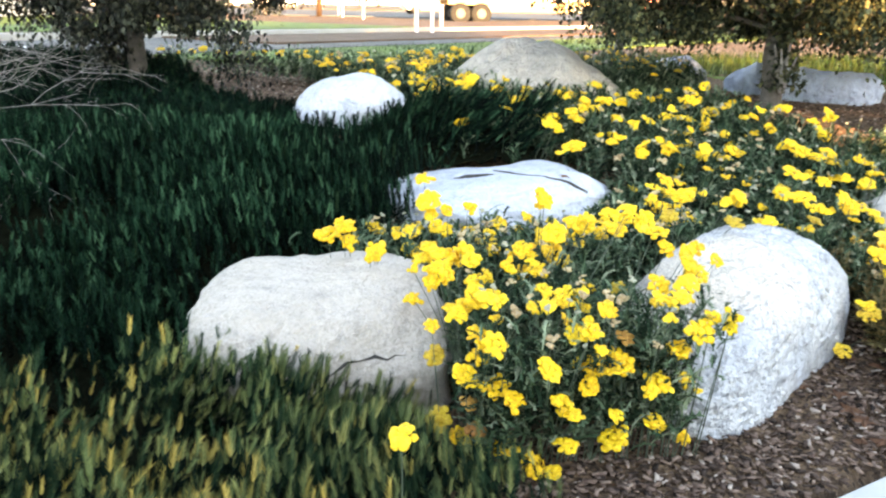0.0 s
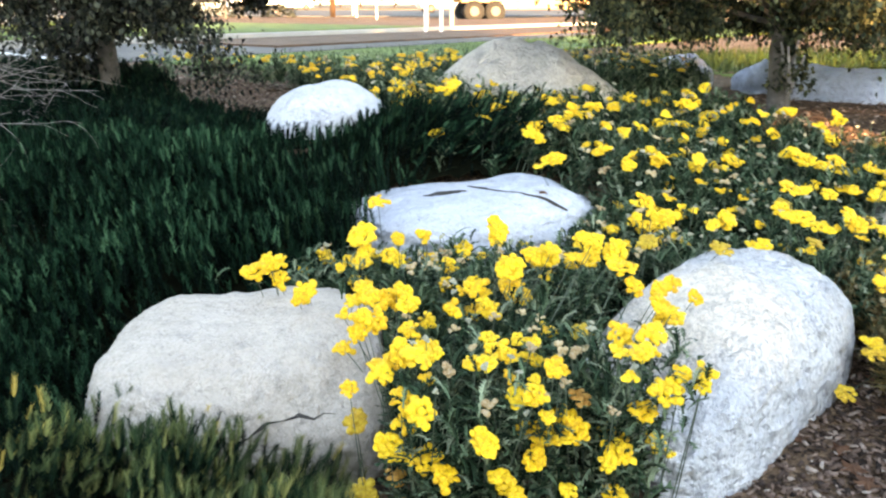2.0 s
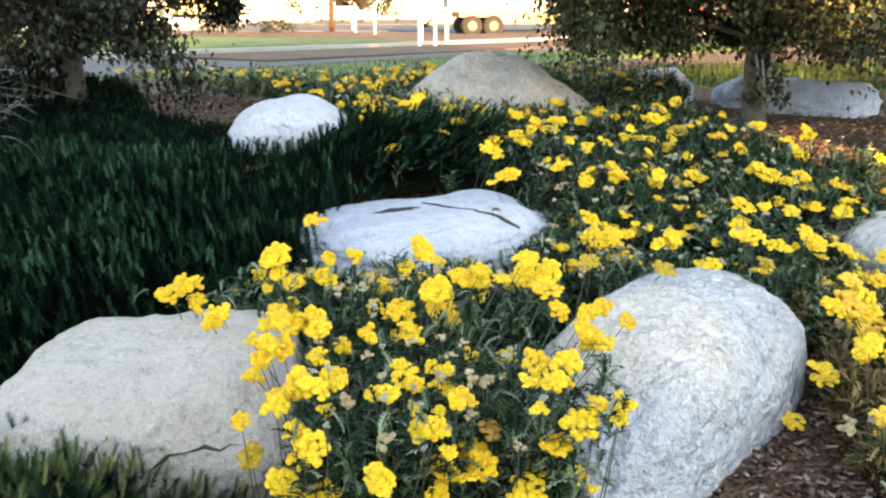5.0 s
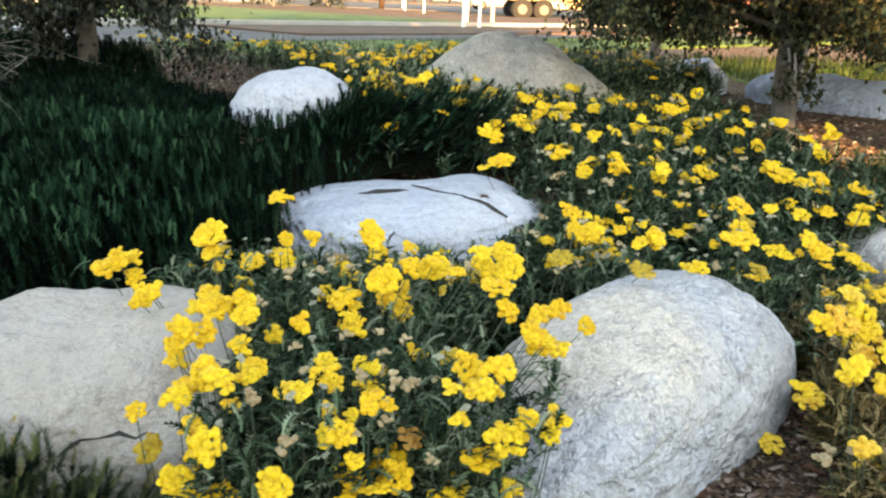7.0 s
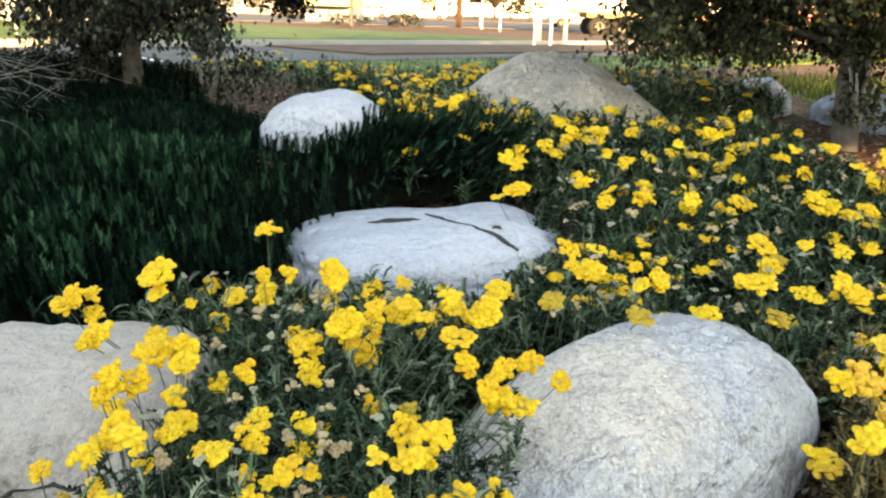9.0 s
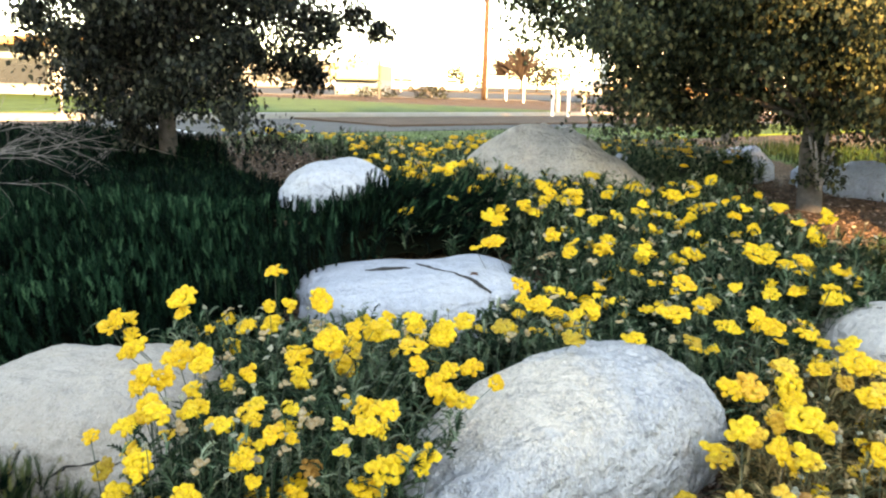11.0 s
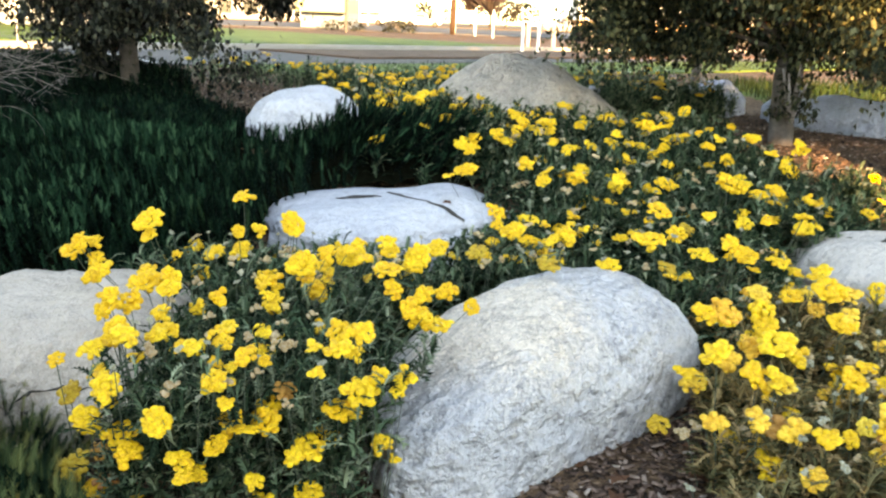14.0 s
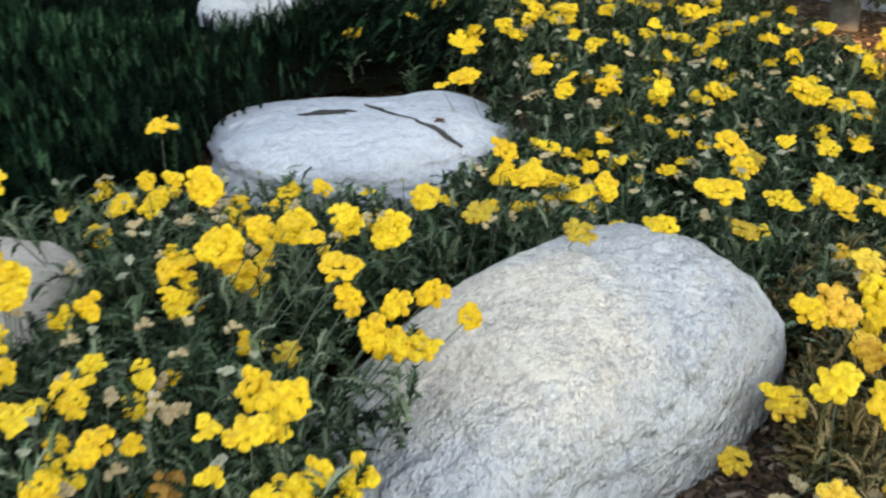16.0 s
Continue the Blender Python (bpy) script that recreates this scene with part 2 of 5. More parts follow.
M["far_leaf"] = leafy("far_leaf", [(0.0, (0.015, 0.014, 0.009)), (1.0, (0.045, 0.034, 0.019))], 0.7, 0.2, 0.3)
M["field"] = painted("dry_field", (0.1, 0.078, 0.055), 0.95, 0.25, 0.05)
M["leaf_brown"] = painted("fallen_leaf", (0.19, 0.085, 0.045), 0.8, 0.4, 20)


# ---- builders ----
rng = np.random.default_rng(7)


def obj_from(name, verts, tris, material, parent=None, smooth=False):
    """A mesh from arrays; tris is (n, 3) or (n, 4)."""
    me = bpy.data.meshes.new(name)
    verts, tris = np.asarray(verts, np.float32), np.asarray(tris, np.int32)
    me.vertices.add(len(verts))
    me.vertices.foreach_set("co", verts.ravel())
    k = tris.shape[1]
    me.loops.add(tris.size)
    me.loops.foreach_set("vertex_index", tris.ravel())
    me.polygons.add(len(tris))
    me.polygons.foreach_set("loop_start", np.arange(0, tris.size, k, dtype=np.int32))
    if smooth:
        me.polygons.foreach_set("use_smooth", np.ones(len(tris), bool))
    me.update(calc_edges=True)
    me.materials.append(material)
    ob = new(name, me)
    if parent:
        ob.parent = parent
    return ob


def part(name, bm, material, parent=None, label="", smooth=False):
    me = bpy.data.meshes.new(name)
    bm.to_mesh(me)
    bm.free()
    if smooth:
        me.polygons.foreach_set("use_smooth", [True] * len(me.polygons))
    me.materials.append(material)
    ob = new(name, me)
    if parent:
        ob.parent = parent
    if label:
        ob["label"] = label
    return ob


def thing(name, x, y, z, label, category, group="", rz=0.0):
    ob = new(name)
    ob.matrix_basis = pose(x, y, z, 0, 0, rz)
    ob.empty_display_size = 0.1
    return tagged(ob, label, category, group)


def box(bm, cx, cy, cz, sx, sy, sz, bev=0.0, rot=None):
    r = bmesh.ops.create_cube(bm, size=1.0)
    m = Matrix.Translation((cx, cy, cz)) @ (rot or Matrix()) @ Matrix.Diagonal((sx, sy, sz, 1))
    bmesh.ops.transform(bm, matrix=m, verts=r["verts"])
    if bev:
        edges = list({e for v in r["verts"] for e in v.link_edges})
        bmesh.ops.bevel(bm, geom=edges, offset=bev, segments=2, affect="EDGES")
    return bm


def tube(bm, pts, radii, sides=6):
    """A tapered tube through the points."""
    rings = []
    for i, p in enumerate(pts):
        a = Vector(pts[max(i - 1, 0)])
        d = (Vector(pts[min(i + 1, len(pts) - 1)]) - a).normalized()
        u = d.orthogonal().normalized() if i == 0 else (u - d * u.dot(d)).normalized()
        w = d.cross(u)
        rings.append([bm.verts.new(Vector(p) + radii[i] * (math.cos(2 * math.pi * k / sides) * u + math.sin(2 * math.pi * k / sides) * w)) for k in range(sides)])
    for a, b in zip(rings, rings[1:]):
        for k in range(sides):
            bm.faces.new((a[k], a[(k + 1) % sides], b[(k + 1) % sides], b[k]))
    bm.faces.new(rings[-1])
    bm.faces.new(rings[0][::-1])
    return bm


def smooth01(t):
    t = np.clip(t, 0, 1)
    return t * t * (3 - 2 * t)


def ground_z(x, y):
    """Height of the planted bank: it rises from the path to the car park's level."""
    x, y = np.asarray(x, float), np.asarray(y, float)
    z = 0.05 + 0.53 * smooth01((y - 1.9) / 4.2)
    z = z + 0.012 * np.sin(3.1 * x + 1.7 * y) * np.clip((y - 2) / 2, 0, 1) * np.clip((12 - y) / 3, 0, 1)
    return z


def path_edge(x):
    """Where the paved path ends and the bed begins."""
    x = np.asarray(x, float)
    return 1.868 + 0.45 * np.clip(x, 0, 0.6) + 0.3 * np.clip(x - 0.6, 0, 5.4) - 0.65 * np.clip(-x, 0, 3)


def turns(yaw, tilt, spin):
    """Rotation matrices: spin about z, then lean by tilt toward the bearing yaw."""
    n = len(yaw)
    cz, sz = np.cos(spin), np.sin(spin)
    a = np.zeros((n, 3, 3)); a[:, 0, 0], a[:, 0, 1], a[:, 1, 0], a[:, 1, 1], a[:, 2, 2] = cz, -sz, sz, cz, 1
    ct, st = np.cos(tilt), np.sin(tilt)
    b = np.zeros((n, 3, 3)); b[:, 0, 0], b[:, 0, 2], b[:, 2, 0], b[:, 2, 2], b[:, 1, 1] = ct, st, -st, ct, 1
    cy, sy = np.cos(yaw), np.sin(yaw)
    c = np.zeros((n, 3, 3)); c[:, 0, 0], c[:, 0, 1], c[:, 1, 0], c[:, 1, 1], c[:, 2, 2] = cy, -sy, sy, cy, 1
    return c @ b @ a


def spread(tv, tf, rot, scale, loc):
    """Copies of a small template merged to one set of vertices and faces."""
    tv, tf = np.asarray(tv, float), np.asarray(tf, int)
    v = np.einsum("nij,kj->nki", rot, tv) * np.asarray(scale)[:, None, None] + np.asarray(loc)[:, None, :]
    f = tf[None] + (np.arange(len(loc)) * len(tv))[:, None, None]
    return v.reshape(-1, 3), f.reshape(-1, tf.shape[1])


def join(sets):
    vs, fs, k = [], [], 0
    for v, f in sets:
        vs.append(v); fs.append(np.asarray(f) + k); k += len(v)
    return np.concatenate(vs), np.concatenate(fs)


# ---- ground ----
def build_ground():
    near_x = np.arange(-9, 9.01, 0.12)
    near_y = np.arange(-7, 14.01, 0.12)
    out = np.array([0.4, 1, 2, 4, 8, 16, 32, 64, 130, 260, 520, 1000, 2000])
    xs = np.concatenate([-9 - out[::-1], near_x, 9 + out])
    ys = np.concatenate([-7 - out[::-1], near_y, 14 + out])
    X, Y = np.meshgrid(xs, ys)
    Z = ground_z(X, Y)
    fine = (np.abs(X) < 9) & (Y > 2) & (Y < 12)
    Z = Z + fine * rng.normal(0, 0.006, X.shape)
    Z = np.where(Y < path_edge(X) + 0.06, 0.0, Z)
    Z = np.where(Y > 12.5, 0.575, Z)
    v = np.stack([X, Y, Z], -1).reshape(-1, 3)
    i = np.arange((len(ys) - 1) * len(xs)).reshape(len(ys) - 1, -1)[:, :-1].ravel()
    f = np.stack([i, i + 1, i + 1 + len(xs), i + len(xs)], -1)
    ob = obj_from("ground", v, f, M["mulch"], smooth=True)
    tagged(ob, "brown bark mulch ground rising in a gentle bank", "ground", kind="structure")


build_ground()


def slab(name, pts, z0, z1, material, label, category, bev=0.015):
    bm = bmesh.new()
    top = [bm.verts.new((x, y, z1)) for x, y in pts]
    f = bm.faces.new(top)
    r = bmesh.ops.extrude_face_region(bm, geom=[f])
    bmesh.ops.translate(bm, vec=(0, 0, z0 - z1), verts=[g for g in r["geom"] if isinstance(g, bmesh.types.BMVert)])
    bmesh.ops.recalc_face_normals(bm, faces=bm.faces)
    if bev:
        bmesh.ops.bevel(bm, geom=[e for e in bm.edges if e.verts[0].co.z > z1 - 1e-4 and e.verts[1].co.z > z1 - 1e-4], offset=bev, segments=2, affect="EDGES")
    ob = part(name, bm, material)
    return tagged(ob, label, category, kind="structure")


xs_edge = np.linspace(-8, 8, 33)
slab("pavement", [(float(x), float(path_edge(x))) for x in xs_edge] + [(8, -6), (-8, -6)], -0.1, 0.06, M["paving"], "pale grey concrete footpath beside the planted bed", "pavement")
AT, ALONG, ACROSS = Vector((-0.3, 21.8)), Vector((0.7, 0.714)), Vector((-0.714, 0.7))


def band(s0, s1, u0, u1):
    """Corners of a strip that runs beside the kerb, s across it and u along it."""
    return [tuple(AT + ALONG * u + ACROSS * s) for u, s in ((u0, s0), (u1, s0), (u1, s1), (u0, s1))]


slab("lawn_strip", band(-7.2, -4.5, -9, 30), 0.4, 0.6, M["lawn"], "green lawn strip behind the flower bed", "lawn")
slab("car_park", band(-4.4, -0.02, -21, 70), 0.3, 0.6, M["asphalt"], "grey asphalt car park lane", "car park", 0)
slab("planting_strip", band(-3.2, -0.06, -5.5, 60), 0.3, 0.63, M["soil"], "bare dark brown soil strip", "soil", 0.02)
slab("kerb", band(0, 0.45, -25, 60), 0.3, 0.71, M["concrete"], "pale concrete kerb", "kerb", 0.03)
slab("verge", band(0.47, 8, -25, 60), 0.3, 0.66, M["soil"], "brown soil verge beyond the kerb", "soil", 0)
slab("lawn", band(1.9, 19, -25, 5.0), 0.3, 0.675, M["lawn"], "sunlit green lawn beyond the car park", "lawn", 0)
slab("lawn_patch", [(3.0, 9.0), (8.5, 7.8), (8.9, 13), (5.5, 13), (3.2, 12.5)], 0.4, 0.588, M["lawn"], "green lawn beyond the blue-tinted boulders", "lawn", 0)
slab("road", [(-300, 54), (300, 54), (300, 110), (-300, 110)], 0.3, 0.62, M["asphalt"], "wide grey asphalt road in the distance", "road", 0)
slab("field", [(-900, 112), (900, 112), (900, 900), (-900, 900)], 0.3, 0.7, M["field"], "dry tan field in the distance", "field", 0)
# Added and unseen: its outline decides which parts of the bed stay sunlit.
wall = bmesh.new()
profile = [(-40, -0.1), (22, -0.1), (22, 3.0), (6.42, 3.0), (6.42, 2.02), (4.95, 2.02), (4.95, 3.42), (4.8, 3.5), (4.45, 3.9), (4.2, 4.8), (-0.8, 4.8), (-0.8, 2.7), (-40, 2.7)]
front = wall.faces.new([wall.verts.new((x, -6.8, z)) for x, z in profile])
# The slot under this piece lets sun onto the cream boulder and mulch.
slot_top = wall.faces.new([wall.verts.new((x, -6.8, z)) for x, z in ((4.95, 2.45), (6.42, 2.45), (6.42, 3.0), (5.6, 3.0), (5.25, 3.25), (4.95, 3.42))])
back = bmesh.ops.extrude_face_region(wall, geom=[front, slot_top])
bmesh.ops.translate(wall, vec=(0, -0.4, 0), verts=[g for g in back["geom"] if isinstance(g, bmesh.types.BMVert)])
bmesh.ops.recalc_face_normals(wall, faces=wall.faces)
tagged(part("wall_south", wall, M["wall_white"]), "unseen pale stucco wall added behind the path to shape the sunlight", "wall", kind="structure")


# ---- boulders ----
SKIN = {}


def boulder(name, x, y, z, size, rz, seed, material, label, power=2.6, rough=0.1, shape=None, level=5, crag=1.0):
    """A rounded granite boulder; shape bends unit coordinates into its own form."""
    bm = bmesh.new()
    bmesh.ops.create_icosphere(bm, subdivisions=level, radius=1.0)
    off = Vector((seed * 3.7, seed * 1.3, seed * 2.1))
    for v in bm.verts:
        p = v.co.normalized()
        k = (abs(p.x) ** power + abs(p.y) ** power + abs(p.z) ** power) ** (-1 / power)
        q = p * k
        q *= 1 + rough * 1.6 * noise.noise(p * 1.3 + off) + rough * 0.55 * noise.noise(p * 3.1 + off)
        ridge = noise.noise(p * 6.5 + off)
        q *= 1 + rough * 0.16 * ridge - rough * 0.3 * max(0, abs(noise.noise(p * 2.3 - off)) * -1 + 0.06) * 4
        q *= 1 + rough * 0.5 * (0.22 - abs(noise.noise(p * 2.6 + off * 1.7))) + crag * (0.02 * noise.noise(p * 9 + off) + 0.009 * noise.noise(p * 21 - off) + 0.004 * noise.noise(p * 50 + off) - 0.022 * abs(noise.noise(p * 6 + off * 2)) - 0.01 * abs(noise.noise(p * 15 - off)))
        if crag > 1.5:                              # broken facets with creases between them
            q *= 1 + 0.022 * crag * (0.35 - noise.voronoi(p * 2.4 + off)[0][0])
        if shape:
            q = shape(q)
        v.co = Vector((q.x * size[0], q.y * size[1], q.z * size[2]))
    skin = bvhtree.BVHTree.FromBMesh(bm)
    ob = part(name, bm, material, smooth=True)
    ob.matrix_basis = pose(x, y, z, 0, 0, rz)
    SKIN[seed] = (skin, ob)
    return tagged(ob, label, "boulder", "granite boulders in the bed")


def shape_a(q):
    """Top falling gently to one end, front face leaning back above the middle."""
    q = q.copy()
    if q.z > 0:
        q.z *= 0.95 + 0.06 * q.x
    q.y += 0.5 * max(0.0, q.z - 0.2)
    return q


def shape_b(q):
    """A long loaf: crest near one end, falling to the other, with an upright front and a shoulder."""
    q = q.copy()
    if q.z > 0:
        q.z *= float(np.interp(q.x, (-1.0, -0.7, -0.44, -0.1, 0.2, 0.64, 1.0), (0.42, 0.54, 0.72, 0.83, 0.88, 0.95, 0.93))) - 0.14 * max(0.0, q.y)
    q.y += 0.06 + 0.4 * q.x + 0.25 * max(0.0, q.z - 0.4)
    return q


def shape_c(q):
    q = q.copy()
    if q.z > 0:
        q.z = 0.72 * q.z + 0.1 * q.z * math.exp(-((q.x - 0.55) / 0.3) ** 2) * 2
    return q


def shape_e(q):
    q = q.copy()
    if q.z > 0:
        w = 1 - 0.52 * min(1, q.z)
        q.x = (q.x + 0.12) * w - 0.12
        q.y *= w
    return q


boulder("boulder", -1.28, 2.71, 0.17, (0.4, 0.31, 0.288), 0, 1, M["granite_warm"], "large pale cream granite boulder with a crack low on its face", 4.4, 0.06, shape_a, 6, 0.7)
boulder("boulder", 0.187, 2.778, 0.17, (0.635, 0.31, 0.365), 30.5, 2, M["granite"], "large pale grey speckled granite boulder at the mulch edge", 3.1, 0.05, shape_b, 6, 1.3)
boulder("boulder", -0.385, 4.16, 0.35, (0.555, 0.44, 0.205), 8, 3, M["granite_smooth"], "flat white granite boulder with a dark crack across its top", 2.8, 0.05, shape_c, 6, 0.6)
boulder("boulder", -1.03, 5.75, 0.58, (0.37, 0.31, 0.27), 0, 4, M["granite_smooth"], "rounded white granite boulder among the green groundcover", 2.3, 0.06, None, 5, 0.5)
boulder("boulder", 0.40, 6.55, 0.53, (0.83, 0.62, 0.56), 0, 5, M["granite_tan"], "big tan granite boulder with a peaked top", 2.3, 0.12, shape_e, 5, 1.1)
boulder("boulder", 2.84, 6.85, 0.56, (0.52, 0.27, 0.27), -50, 6, M["granite_shade_blue"], "long low granite boulder under the oak, tinted blue for shade", 2.6, 0.14, None, 5, 1.6)
boulder("boulder", 2.5, 7.4, 0.57, (0.17, 0.22, 0.25), 8, 12, M["granite_shade_blue"], "narrow granite boulder wedged beside a longer one, tinted blue for shade", 2.6, 0.2, None, 4, 2.0)
boulder("boulder", 3.2, 5.95, 0.53, (0.26, 0.22, 0.13), -30, 11, M["granite_shade_blue"], "small low granite boulder on the mulch, tinted blue for shade", 2.4, 0.15)
boulder("boulder", 2.06, 8.0, 0.6, (0.24, 0.3, 0.26), 20, 7, M["granite_shade_blue"], "granite boulder behind the oak trunk, tinted blue for shade", 2.4, 0.12)
boulder("boulder", 1.6, 8.3, 0.58, (0.33, 0.3, 0.24), 0, 8, M["granite_tan"], "grey tan granite boulder behind a shrub", 2.4, 0.12)
boulder("boulder", 1.93, 3.85, 0.27, (0.62, 0.42, 0.215), 8, 9, M["granite_cream"], "flat pale granite boulder with a dark hollow on top", 2.4, 0.07, None, 5, 0.7)
boulder("boulder", 2.7, 4.95, 0.44, (0.34, 0.33, 0.3), 5, 10, M["granite_warm"], "sunlit cream granite boulder on the mulch", 2.4, 0.08, None, 5, 0.6)


boulder("stone", 0.97, 7.5, 0.75, (0.055, 0.05, 0.06), 0, 13, M["granite_smooth"], "small pale round stone beside the tan boulder", 2.3, 0.1, None, 3, 0.5)


def mark(seed, name, label, places, widths, aim):
    """A dark crack or hollow laid into a boulder's skin along places in the plan, found along the direction aim."""
    skin, ob = SKIN[seed]
    inv = pose(*ob.matrix_basis.translation, 0, 0, math.degrees(ob.matrix_basis.to_euler().z)).inverted()
    d = (inv.to_3x3() @ Vector(aim)).normalized()
    pts = []
    for p in places:
        o = inv @ Vector(p)
        hit, nor, _, _ = skin.ray_cast(o - d * 2, d)
        if hit:
            pts.append((hit, nor))
    bm = bmesh.new()
    rows = []
    for i, (p, nor) in enumerate(pts):
        t = (pts[min(i + 1, len(pts) - 1)][0] - pts[max(i - 1, 0)][0]).normalized()
        side = nor.cross(t).normalized()
        w = widths[i]
        rows.append([bm.verts.new(p + nor * h + side * w * k) for k, h in ((-1, 0.001), (-0.45, 0.0035), (0.5, 0.003), (1, 0.001), (0, -0.012))])
    for a, b in zip(rows, rows[1:]):
        for k in range(5):
            bm.faces.new((a[k], a[(k + 1) % 5], b[(k + 1) % 5], b[k]))
    bm.faces.new(rows[0][::-1])
    bm.faces.new(rows[-1])
    part(name, bm, M["dark_stain"], ob, label)


def wander(a, b, n, sway, seed):
    r = random.Random(seed)
    return [tuple(Vector(a).lerp(Vector(b), i / (n - 1)) + Vector((r.uniform(-sway, sway), r.uniform(-sway, sway), r.uniform(-sway, sway)))) for i in range(n)]


mark(3, "crack", "dark crack", wander((-0.4, 4.26, 1), (-0.27, 4.08, 1), 6, 0.008, 1) + wander((-0.22, 4.0, 1), (-0.03, 3.8, 1), 7, 0.01, 2), [0.005, 0.014, 0.018, 0.012, 0.01, 0.007, 0.006, 0.009, 0.013, 0.016, 0.014, 0.009, 0.003], (0, 0, -1))
mark(3, "hollow", "dark stained hollow", wander((-0.62, 4.12, 1), (-0.42, 4.17, 1), 9, 0.012, 3), [0.006, 0.026, 0.03, 0.05, 0.034, 0.045, 0.04, 0.022, 0.006], (0, 0, -1))
mark(1, "crack", "dark crack", wander((-1.25, 1.5, 0.225), (-1.2, 1.5, 0.262), 4, 0.006, 4) + wander((-1.17, 1.5, 0.255), (-1.03, 1.5, 0.275), 6, 0.009, 5), [0.0006, 0.003, 0.006, 0.0035, 0.0015, 0.004, 0.006, 0.003, 0.0015, 0.0006], (0, 1, 0))
mark(9, "hollow", "dark stained hollow", wander((1.62, 3.74, 1), (1.79, 3.79, 1), 7, 0.006, 6), [0.004, 0.02, 0.032, 0.034, 0.03, 0.02, 0.004], (0, 0, -1))


# ---- green groundcover ----
def inside(poly, x, y):
    hit = np.zeros(len(x), bool)
    n = len(poly)
    for i in range(n):
        (x0, y0), (x1, y1) = poly[i], poly[(i + 1) % n]
        hit ^= ((y0 > y) != (y1 > y)) & (x < (x1 - x0) * (y - y0) / (y1 - y0 + 1e-12) + x0)
    return hit


def sprig_template(seed, needles=40, fat=1.0, cut_at=0.6, core_r=0.034):
    """A slim plume of needle leaves wound up a short stem, one unit long: its lower and its upper part."""
    r = np.random.default_rng(seed)
    rise = lambda i: 0.05 + 0.95 * (i / needles) ** 0.9
    stem, tips = [], []
    for i in range(needles + 1):
        s, a = rise(i), i * 2.4 + r.uniform(-0.2, 0.2)
        d = np.array([math.cos(a), math.sin(a), 0])
        core = np.array([0.12 * s * s, 0, s * 0.93])
        stem.append(core + d * core_r * fat * (1.1 - 0.7 * s))
        length = (0.085 * (1 - 0.55 * s) + 0.022) * fat * r.uniform(0.8, 1.25)
        tips.append(core + d * length + np.array([0, 0, length * (1.0 + 1.2 * s)]))
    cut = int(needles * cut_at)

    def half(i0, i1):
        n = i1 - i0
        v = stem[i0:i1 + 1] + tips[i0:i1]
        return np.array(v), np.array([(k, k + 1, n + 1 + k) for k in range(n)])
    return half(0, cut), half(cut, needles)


def cover_top(x, y):
    """Height of the groundcover's upper surface over the soil."""
    lump = np.array([noise.noise(Vector((a * 1.5, b * 1.5, 3.0))) + 0.5 * noise.noise(Vector((a * 4, b * 4, 9.0))) + 0.6 * noise.noise(Vector((a * 9, b * 9, 4.0))) for a, b in zip(x, y)])
    rise = 0.2 * np.clip((y - 6.5) / 0.5, 0, 1) * np.clip((-1.95 - x) / 0.4, 0, 1)
    tuft = np.clip((x + 1.0) / 0.3, 0, 1) * np.clip((y - 4.45) / 0.2, 0, 1) * np.clip((5.55 - y) / 0.3, 0, 1)
    return rise + 0.19 * tuft + (0.2 + 0.09 * lump) * (1 - 0.85 * np.clip((y - 4.6) / 0.7, 0, 1) * np.clip(0.85 + (x + 2.2) / 0.8, 0.85, 1)) + 0.07 * np.clip((2.5 - y) / 0.5, 0, 1) - 0.17 * np.clip((2.65 - y) / 0.2, 0, 1) * np.clip((x + 1.45) / 0.5, 0, 1)


